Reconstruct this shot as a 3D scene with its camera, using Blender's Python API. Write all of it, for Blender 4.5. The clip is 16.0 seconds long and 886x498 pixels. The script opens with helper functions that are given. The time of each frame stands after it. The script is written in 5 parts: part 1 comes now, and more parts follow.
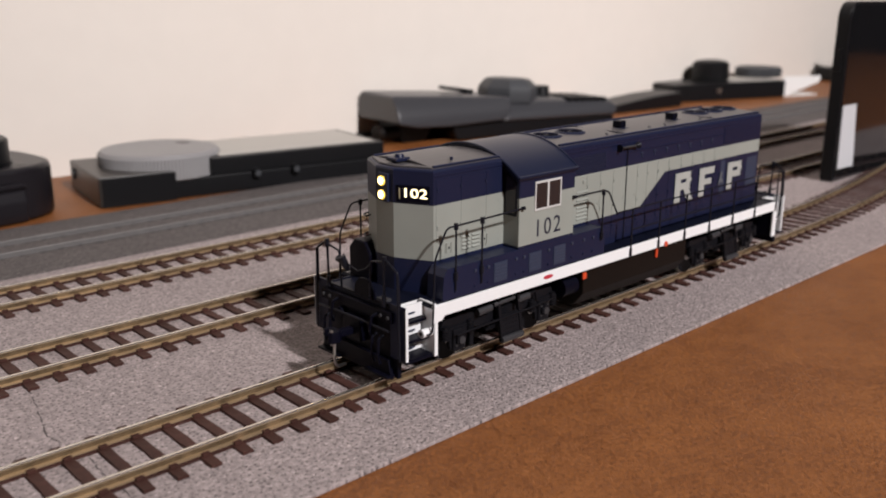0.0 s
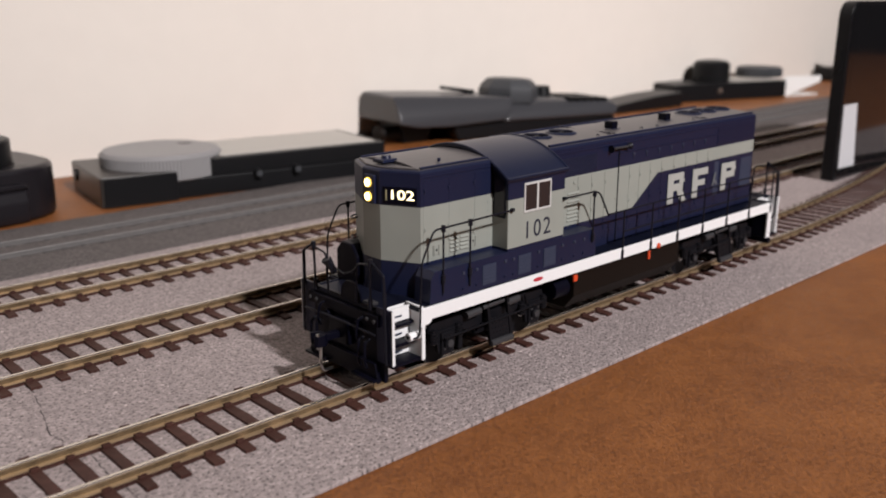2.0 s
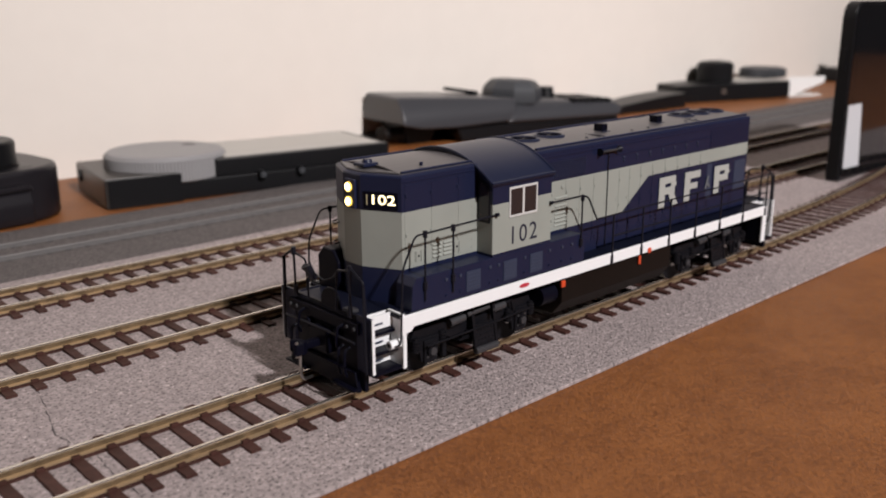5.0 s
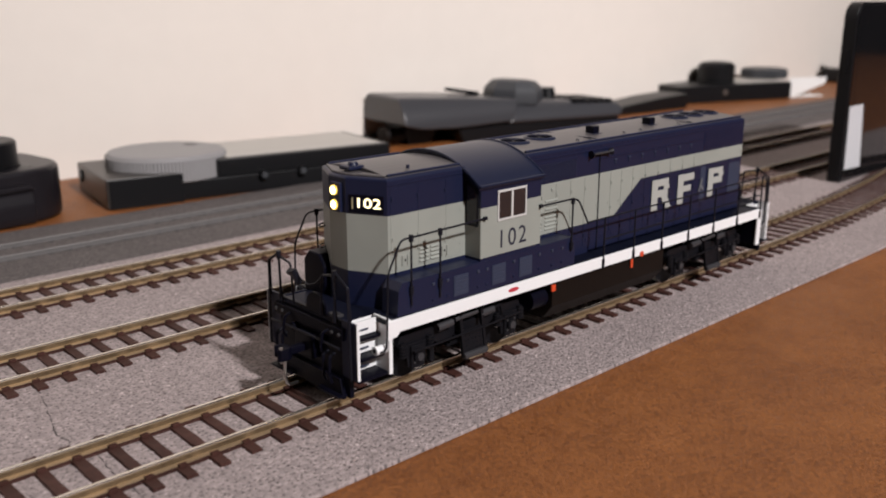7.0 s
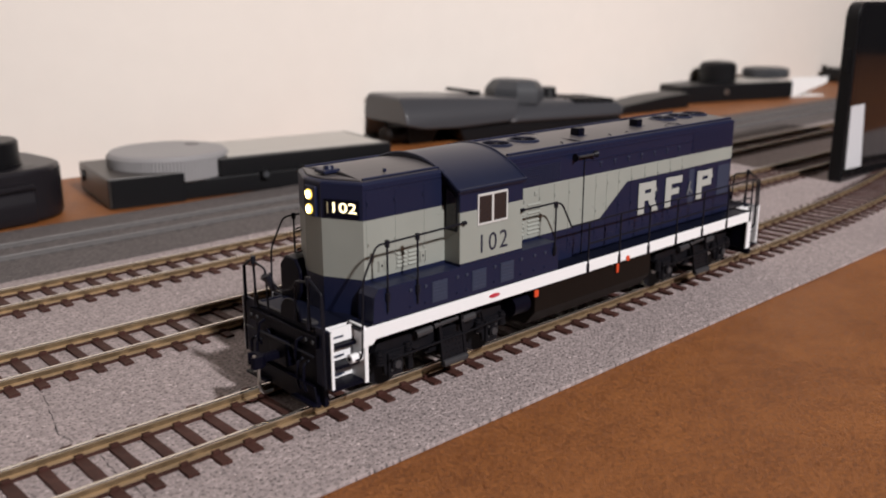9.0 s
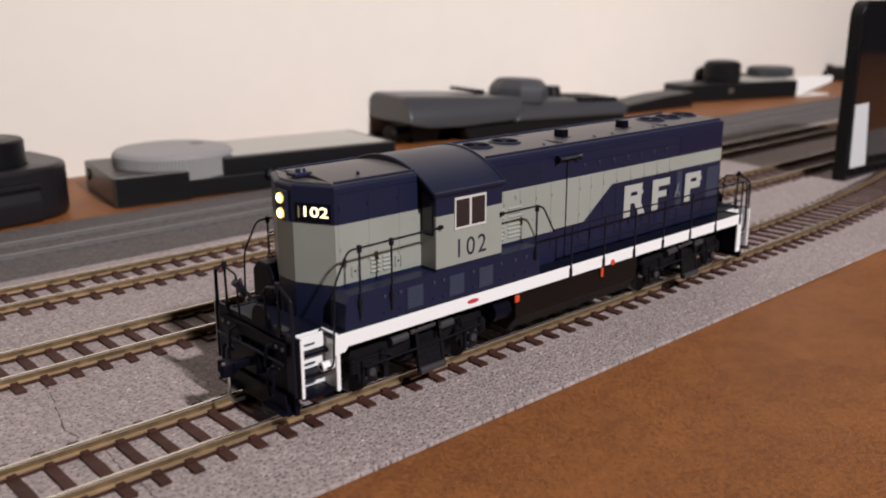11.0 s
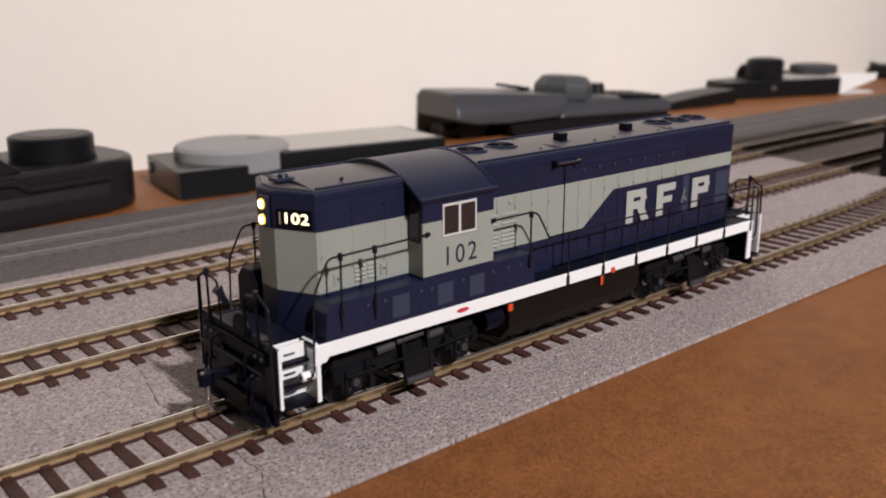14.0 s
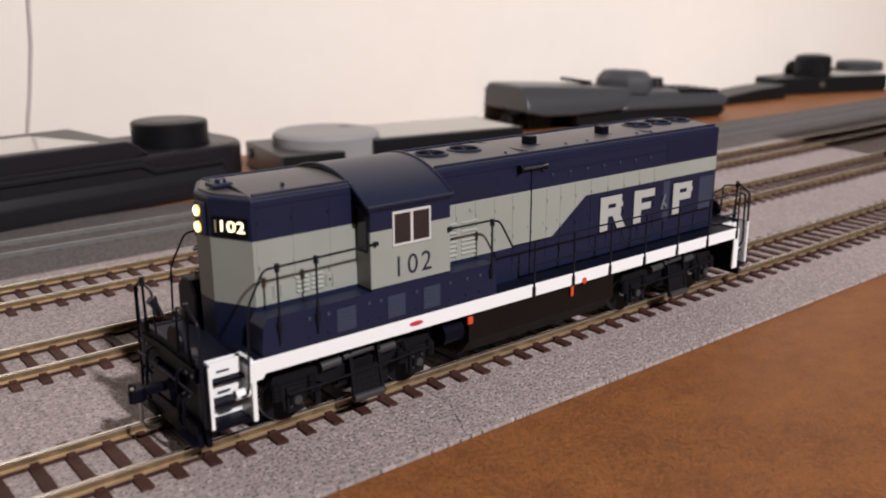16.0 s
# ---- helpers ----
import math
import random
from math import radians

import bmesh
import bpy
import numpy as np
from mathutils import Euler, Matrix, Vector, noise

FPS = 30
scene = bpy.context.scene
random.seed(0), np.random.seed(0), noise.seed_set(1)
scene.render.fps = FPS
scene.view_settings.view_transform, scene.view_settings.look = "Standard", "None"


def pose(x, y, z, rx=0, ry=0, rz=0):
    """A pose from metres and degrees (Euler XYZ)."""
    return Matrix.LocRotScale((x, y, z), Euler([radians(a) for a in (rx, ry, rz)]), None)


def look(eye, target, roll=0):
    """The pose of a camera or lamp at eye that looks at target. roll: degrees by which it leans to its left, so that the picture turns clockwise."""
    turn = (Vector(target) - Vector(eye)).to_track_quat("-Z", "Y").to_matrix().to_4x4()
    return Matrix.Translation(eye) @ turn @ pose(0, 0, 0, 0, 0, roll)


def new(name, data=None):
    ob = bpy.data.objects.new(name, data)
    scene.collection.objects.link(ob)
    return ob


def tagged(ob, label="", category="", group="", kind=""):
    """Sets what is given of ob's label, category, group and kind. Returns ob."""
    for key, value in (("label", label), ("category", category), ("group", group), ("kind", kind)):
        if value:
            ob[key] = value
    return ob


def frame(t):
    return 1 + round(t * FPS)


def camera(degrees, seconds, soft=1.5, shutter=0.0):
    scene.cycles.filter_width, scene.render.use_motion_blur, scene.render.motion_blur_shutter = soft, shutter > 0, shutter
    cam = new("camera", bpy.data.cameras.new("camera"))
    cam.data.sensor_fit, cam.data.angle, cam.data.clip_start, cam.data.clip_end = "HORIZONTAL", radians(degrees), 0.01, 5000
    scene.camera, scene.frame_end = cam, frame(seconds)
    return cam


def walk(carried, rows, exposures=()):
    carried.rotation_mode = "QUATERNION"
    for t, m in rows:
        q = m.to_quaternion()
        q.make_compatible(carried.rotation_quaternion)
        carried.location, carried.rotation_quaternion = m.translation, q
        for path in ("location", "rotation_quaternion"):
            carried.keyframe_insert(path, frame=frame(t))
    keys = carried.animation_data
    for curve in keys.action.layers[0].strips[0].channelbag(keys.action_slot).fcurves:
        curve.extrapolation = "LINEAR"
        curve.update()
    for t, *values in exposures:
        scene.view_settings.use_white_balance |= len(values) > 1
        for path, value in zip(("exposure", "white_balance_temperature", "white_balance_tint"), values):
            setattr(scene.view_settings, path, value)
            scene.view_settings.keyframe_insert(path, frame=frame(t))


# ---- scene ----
# Lengths in the builders below are millimetres of the real model railway; part() turns them into metres.
CAMERA_PATH = [
    (0.0, -0.09299, -0.16289, 0.09049, 43.156, -15.672, 0.095),
    (0.5, -0.09299, -0.16312, 0.09060, 43.137, -15.670, 0.060),
    (1.0, -0.09316, -0.16313, 0.09030, 43.149, -15.637, 0.055),
    (1.5, -0.09339, -0.16319, 0.09036, 43.128, -15.632, 0.022),
    (2.0, -0.09351, -0.16311, 0.09011, 43.099, -15.614, -0.006),
    (2.5, -0.09347, -0.16329, 0.09020, 43.046, -15.607, -0.061),
    (3.0, -0.09334, -0.16301, 0.09004, 43.017, -15.588, -0.065),
    (3.5, -0.09334, -0.16338, 0.09021, 42.965, -15.595, -0.098),
    (4.0, -0.09390, -0.16299, 0.08972, 42.945, -15.549, -0.115),
    (6.5, -0.09357, -0.16277, 0.08995, 42.819, -15.505, -0.108),
    (7.0, -0.09380, -0.16282, 0.08980, 42.819, -15.484, -0.083),
    (7.5, -0.09376, -0.16284, 0.08987, 42.763, -15.498, -0.071),
    (8.0, -0.09398, -0.16252, 0.08969, 42.786, -15.486, -0.073),
    (8.5, -0.09399, -0.16286, 0.08999, 42.770, -15.518, -0.055),
    (9.0, -0.09392, -0.16308, 0.08992, 42.728, -15.520, -0.074),
    (11.5, -0.09487, -0.16403, 0.08982, 42.205, -15.602, -0.156),
    (12.0, -0.09519, -0.16445, 0.08982, 41.667, -15.605, -0.185),
    (12.5, -0.09609, -0.16529, 0.09027, 41.288, -15.637, -0.202),
    (13.0, -0.10203, -0.16573, 0.09060, 40.942, -15.701, -0.197),
    (13.5, -0.10538, -0.16574, 0.09046, 40.526, -15.702, -0.224),
    (14.0, -0.10867, -0.16584, 0.09043, 40.356, -15.699, -0.280),
    (14.5, -0.11434, -0.16557, 0.09024, 40.278, -15.688, -0.255),
    (15.0, -0.12190, -0.16573, 0.08999, 40.089, -15.674, -0.247),
    (15.5, -0.13710, -0.16601, 0.08972, 39.746, -15.728, -0.164),
    (16.0, -0.15267, -0.16630, 0.08972, 39.094, -15.794, -0.148),
]
TRAIN_PATH = [(0.0, 0.12032), (0.5, 0.11933), (1.0, 0.11793), (1.5, 0.11684), (2.0, 0.11571), (2.5, 0.11443), (3.0, 0.11331), (3.5, 0.11242), (4.0, 0.11114), (6.5, 0.10521), (7.0, 0.10415), (7.5, 0.10295), (8.0, 0.10087), (8.5, 0.09905), (9.0, 0.09702), (11.5, 0.08555), (12.0, 0.08248), (12.5, 0.07960), (13.0, 0.07635), (13.5, 0.07117), (14.0, 0.06272), (14.5, 0.04983), (15.0, 0.03490), (15.5, 0.01739), (16.0, 0.00000)]
FOV = 52.388


cam = camera(FOV, 16.0, soft=1.9)
cam.data.dof.use_dof = True
cam.data.dof.focus_distance = 0.225
cam.data.dof.aperture_fstop = 21.0


def view(x, y, z, heading, pitch, roll):
    """A level-based camera pose: heading from +y towards +x, pitch upwards, roll."""
    return pose(x, y, z) @ pose(0, 0, 0, 0, 0, -heading) @ pose(0, 0, 0, 90 + pitch) @ pose(0, 0, 0, 0, 0, roll)


walk(cam, [(row[0], view(*row[1:])) for row in CAMERA_PATH], exposures=[(0.0, 0.0), (11.5, 0.0), (13.5, 0.03), (15.0, 0.07), (16.0, 0.12)])

# ---- light ----
world = bpy.data.worlds.new("room_dark")
world.use_nodes = True
scene.world = world
world.node_tree.nodes["Background"].inputs[0].default_value = (1.0, 0.9, 0.8, 1)
world.node_tree.nodes["Background"].inputs[1].default_value = 0.02


def area_lamp(name, eye, target, size, watts, colour):
    data = bpy.data.lights.new(name, "AREA")
    data.shape, data.size, data.energy, data.color = "DISK", size, watts, colour
    data.spread = radians(84)
    lamp = new(name, data)
    lamp.matrix_world = look(eye, target)
    return lamp


area_lamp("ceiling_lamp_light", (-0.04, -1.95, 1.56), (0.48, 0.24, 0.05), 0.14, 20, (1.0, 0.955, 0.953))


# ---- materials ----
def material(name, colour, rough=0.5, metal=0.0, grain=0.0, scale=200.0, bump=0.0, spread=0.25, coat=0.0, gloss=0.5,
             stain=0.0, stain_scale=15.0, emit=None, power=0.0, random_tone=0.0):
    m = bpy.data.materials.new(name)
    m.use_nodes = True
    nt = m.node_tree
    b = nt.nodes["Principled BSDF"]
    b.inputs["Roughness"].default_value = rough
    b.inputs["Metallic"].default_value = metal
    b.inputs["Coat Weight"].default_value = coat
    b.inputs["Specular IOR Level"].default_value = gloss
    b.inputs["Coat Roughness"].default_value = 0.15
    b.inputs["Base Color"].default_value = (*colour, 1)
    tc = nt.nodes.new("ShaderNodeTexCoord")
    last = None
    if grain or bump:
        n = nt.nodes.new("ShaderNodeTexNoise")
        n.inputs["Scale"].default_value, n.inputs["Detail"].default_value = scale, 6
        nt.links.new(tc.outputs["Object"], n.inputs["Vector"])
        n2 = nt.nodes.new("ShaderNodeTexNoise")
        n2.inputs["Scale"].default_value, n2.inputs["Detail"].default_value = stain_scale, 4
        nt.links.new(tc.outputs["Object"], n2.inputs["Vector"])
        mix = nt.nodes.new("ShaderNodeMath")
        mix.operation = "MULTIPLY_ADD"
        mix.inputs[1].default_value = 2 * grain
        mix.inputs[2].default_value = 1 - grain
        nt.links.new(n.outputs["Fac"], mix.inputs[0])
        mix2 = nt.nodes.new("ShaderNodeMath")
        mix2.operation = "MULTIPLY_ADD"
        mix2.inputs[1].default_value = 2 * stain
        mix2.inputs[2].default_value = 1 - stain
        nt.links.new(n2.outputs["Fac"], mix2.inputs[0])
        mul = nt.nodes.new("ShaderNodeMath")
        mul.operation = "MULTIPLY"
        nt.links.new(mix.outputs[0], mul.inputs[0])
        nt.links.new(mix2.outputs[0], mul.inputs[1])
        last = mul
        if random_tone:
            info = nt.nodes.new("ShaderNodeObjectInfo")
            r = nt.nodes.new("ShaderNodeMath")
            r.operation = "MULTIPLY_ADD"
            r.inputs[1].default_value, r.inputs[2].default_value = 2 * random_tone, 1 - random_tone
            nt.links.new(info.outputs["Random"], r.inputs[0])
            mul2 = nt.nodes.new("ShaderNodeMath")
            mul2.operation = "MULTIPLY"
            nt.links.new(mul.outputs[0], mul2.inputs[0])
            nt.links.new(r.outputs[0], mul2.inputs[1])
            last = mul2
        c = nt.nodes.new("ShaderNodeVectorMath")
        c.operation = "SCALE"
        c.inputs[0].default_value = colour
        nt.links.new(last.outputs[0], c.inputs["Scale"])
        nt.links.new(c.outputs[0], b.inputs["Base Color"])
        rr = nt.nodes.new("ShaderNodeMath")
        rr.operation = "MULTIPLY_ADD"
        rr.inputs[1].default_value, rr.inputs[2].default_value = spread * rough, rough * (1 - spread / 2)
        nt.links.new(n2.outputs["Fac"], rr.inputs[0])
        nt.links.new(rr.outputs[0], b.inputs["Roughness"])
        if bump:
            bp = nt.nodes.new("ShaderNodeBump")
            bp.inputs["Strength"].default_value, bp.inputs["Distance"].default_value = 1.0, bump
            nt.links.new(n.outputs["Fac"], bp.inputs["Height"])
            nt.links.new(bp.outputs[0], b.inputs["Normal"])
    if emit:
        b.inputs["Emission Color"].default_value = (*emit, 1)
        b.inputs["Emission Strength"].default_value = power
    return m


def math_node(nt, op, a, b=None, c=None):
    n = nt.nodes.new("ShaderNodeMath")
    n.operation = op
    for k, v in enumerate((a, b, c)):
        if v is None:
            continue
        if isinstance(v, (int, float)):
            n.inputs[k].default_value = v
        else:
            nt.links.new(v, n.inputs[k])
    return n.outputs[0]


BLUE = (0.0078, 0.0105, 0.0320)
GREY = (0.250, 0.262, 0.238)


def livery(name, top):
    """Two-colour locomotive paint: a grey band with a slanted end on dark blue."""
    m = material(name, BLUE, 0.40, grain=0.05, scale=900, spread=0.2, gloss=0.34)
    nt = m.node_tree
    b = nt.nodes["Principled BSDF"]
    tc = nt.nodes.new("ShaderNodeTexCoord")
    sep = nt.nodes.new("ShaderNodeSeparateXYZ")
    nt.links.new(tc.outputs["Object"], sep.inputs[0])
    x = math_node(nt, "MULTIPLY", sep.outputs[0], 1000.0)
    z = math_node(nt, "MULTIPLY", sep.outputs[2], 1000.0)
    below = math_node(nt, "LESS_THAN", z, top)
    above = math_node(nt, "GREATER_THAN", z, 30.1)
    stripe = math_node(nt, "GREATER_THAN", z, 39.4)
    slant = math_node(nt, "MULTIPLY_ADD", z, -1.37, 33.7)
    front = math_node(nt, "LESS_THAN", math_node(nt, "ADD", x, slant), 0.0)
    either = math_node(nt, "MAXIMUM", stripe, front)
    grey = math_node(nt, "MULTIPLY", math_node(nt, "MULTIPLY", below, above), either)
    n = nt.nodes.new("ShaderNodeTexNoise")
    n.inputs["Scale"].default_value = 120
    nt.links.new(tc.outputs["Object"], n.inputs["Vector"])
    tone = math_node(nt, "MULTIPLY_ADD", n.outputs["Fac"], 0.16, 0.92)
    mix = nt.nodes.new("ShaderNodeMix")
    mix.data_type = "RGBA"
    mix.inputs["A"].default_value, mix.inputs["B"].default_value = (*BLUE, 1), (*GREY, 1)
    nt.links.new(grey, mix.inputs["Factor"])
    sc = nt.nodes.new("ShaderNodeVectorMath")
    sc.operation = "SCALE"
    nt.links.new(mix.outputs["Result"], sc.inputs[0])
    nt.links.new(tone, sc.inputs["Scale"])
    nt.links.new(sc.outputs[0], b.inputs["Base Color"])
    return m


def grain_material(name, colour):
    m = material(name, colour, 0.7)
    nt = m.node_tree
    geo = nt.nodes.new("ShaderNodeNewGeometry")
    tone = math_node(nt, "MULTIPLY_ADD", math_node(nt, "POWER", geo.outputs["Random Per Island"], 9.0), 0.75, 0.85)
    sc = nt.nodes.new("ShaderNodeVectorMath")
    sc.operation = "SCALE"
    sc.inputs[0].default_value = colour
    nt.links.new(tone, sc.inputs["Scale"])
    nt.links.new(sc.outputs[0], nt.nodes["Principled BSDF"].inputs["Base Color"])
    return m


def hardboard(name, dark, light):
    """Pressed wood fibre: short flecks of two browns under broad faint clouds."""
    m = material(name, light, 0.5, gloss=0.4)
    nt = m.node_tree
    b = nt.nodes["Principled BSDF"]
    tc = nt.nodes.new("ShaderNodeTexCoord")

    def noise(scale, detail, rough, squash, twist):
        mp = nt.nodes.new("ShaderNodeMapping")
        mp.inputs["Scale"].default_value = (1.0, squash, 1.0)
        mp.inputs["Rotation"].default_value = (0, 0, twist)
        nt.links.new(tc.outputs["Object"], mp.inputs["Vector"])
        n = nt.nodes.new("ShaderNodeTexNoise")
        n.inputs["Scale"].default_value, n.inputs["Detail"].default_value = scale, detail
        n.inputs["Roughness"].default_value = rough
        nt.links.new(mp.outputs[0], n.inputs["Vector"])
        return n.outputs["Fac"]
    a = noise(760, 5, 0.86, 1.1, 0.5)
    c = noise(1500, 4, 0.86, 1.1, -1.0)
    big = noise(38, 4, 0.6, 1.0, 0.0)
    mid = noise(170, 4, 0.7, 1.2, 0.2)
    fleck = math_node(nt, "MULTIPLY_ADD", math_node(nt, "SUBTRACT", math_node(nt, "ADD", a, c), 1.0), 4.4, 0.5)
    soft = math_node(nt, "MULTIPLY_ADD", math_node(nt, "SUBTRACT", big, 0.5), 1.3, fleck)
    soft = math_node(nt, "MULTIPLY_ADD", math_node(nt, "SUBTRACT", mid, 0.5), 1.3, soft)
    mix = nt.nodes.new("ShaderNodeMix")
    mix.data_type = "RGBA"
    mix.inputs["A"].default_value, mix.inputs["B"].default_value = (*dark, 1), (*light, 1)
    nt.links.new(soft, mix.inputs["Factor"])
    nt.links.new(mix.outputs["Result"], b.inputs["Base Color"])
    nt.links.new(math_node(nt, "MULTIPLY_ADD", fleck, 0.22, 0.40), b.inputs["Roughness"])
    bp = nt.nodes.new("ShaderNodeBump")
    bp.inputs["Strength"].default_value, bp.inputs["Distance"].default_value = 0.6, 0.0001
    nt.links.new(fleck, bp.inputs["Height"])
    nt.links.new(bp.outputs[0], b.inputs["Normal"])
    return m


def granules(name, colour, cell, depth, spread=0.5):
    """A sheet of fine grey granules: each cell a grain with its own tone."""
    m = bpy.data.materials.new(name)
    m.use_nodes = True
    nt = m.node_tree
    b = nt.nodes["Principled BSDF"]
    b.inputs["Roughness"].default_value = 0.8
    tc = nt.nodes.new("ShaderNodeTexCoord")
    v = nt.nodes.new("ShaderNodeTexVoronoi")
    v.voronoi_dimensions = "2D"
    v.inputs["Scale"].default_value = 1.0 / cell
    nt.links.new(tc.outputs["Object"], v.inputs["Vector"])
    sep = nt.nodes.new("ShaderNodeSeparateColor")
    nt.links.new(v.outputs["Color"], sep.inputs[0])
    n = nt.nodes.new("ShaderNodeTexNoise")
    n.inputs["Scale"].default_value, n.inputs["Detail"].default_value = 18, 5
    nt.links.new(tc.outputs["Object"], n.inputs["Vector"])
    n3 = nt.nodes.new("ShaderNodeTexNoise")
    n3.inputs["Scale"].default_value, n3.inputs["Detail"].default_value = 500, 3
    nt.links.new(tc.outputs["Object"], n3.inputs["Vector"])
    tone = math_node(nt, "MULTIPLY_ADD", math_node(nt, "POWER", sep.outputs[0], 1.6), spread, 1 - spread * 0.42)
    # small dark pits between the granules, of uneven size
    pit = nt.nodes.new("ShaderNodeTexVoronoi")
    pit.voronoi_dimensions = "2D"
    pit.inputs["Scale"].default_value = 1.0 / (cell * 1.85)
    pit.inputs["Randomness"].default_value = 0.75
    nt.links.new(tc.outputs["Object"], pit.inputs["Vector"])
    pick = nt.nodes.new("ShaderNodeSeparateColor")
    nt.links.new(pit.outputs["Color"], pick.inputs[0])
    reach = math_node(nt, "MULTIPLY_ADD", pick.outputs[1], 0.2, 0.2)
    hole = nt.nodes.new("ShaderNodeMapRange")
    hole.interpolation_type = "SMOOTHSTEP"
    nt.links.new(pit.outputs["Distance"], hole.inputs["Value"])
    nt.links.new(reach, hole.inputs["From Max"])
    hole.inputs["To Min"].default_value = 0.25
    tone = math_node(nt, "MULTIPLY", tone, hole.outputs[0])
    tone = math_node(nt, "MULTIPLY", tone, math_node(nt, "MULTIPLY_ADD", n.outputs["Fac"], 0.35, 0.82))
    tone = math_node(nt, "MULTIPLY", tone, math_node(nt, "MULTIPLY_ADD", n3.outputs["Fac"], 0.5, 0.75))
    sc = nt.nodes.new("ShaderNodeVectorMath")
    sc.operation = "SCALE"
    sc.inputs[0].default_value = colour
    nt.links.new(tone, sc.inputs["Scale"])
    nt.links.new(sc.outputs[0], b.inputs["Base Color"])
    bp = nt.nodes.new("ShaderNodeBump")
    bp.inputs["Strength"].default_value, bp.inputs["Distance"].default_value = 1.0, depth
    bp.invert = True
    nt.links.new(math_node(nt, "SUBTRACT", v.outputs["Distance"], hole.outputs[0]), bp.inputs["Height"])
    nt.links.new(bp.outputs[0], b.inputs["Normal"])
    return m


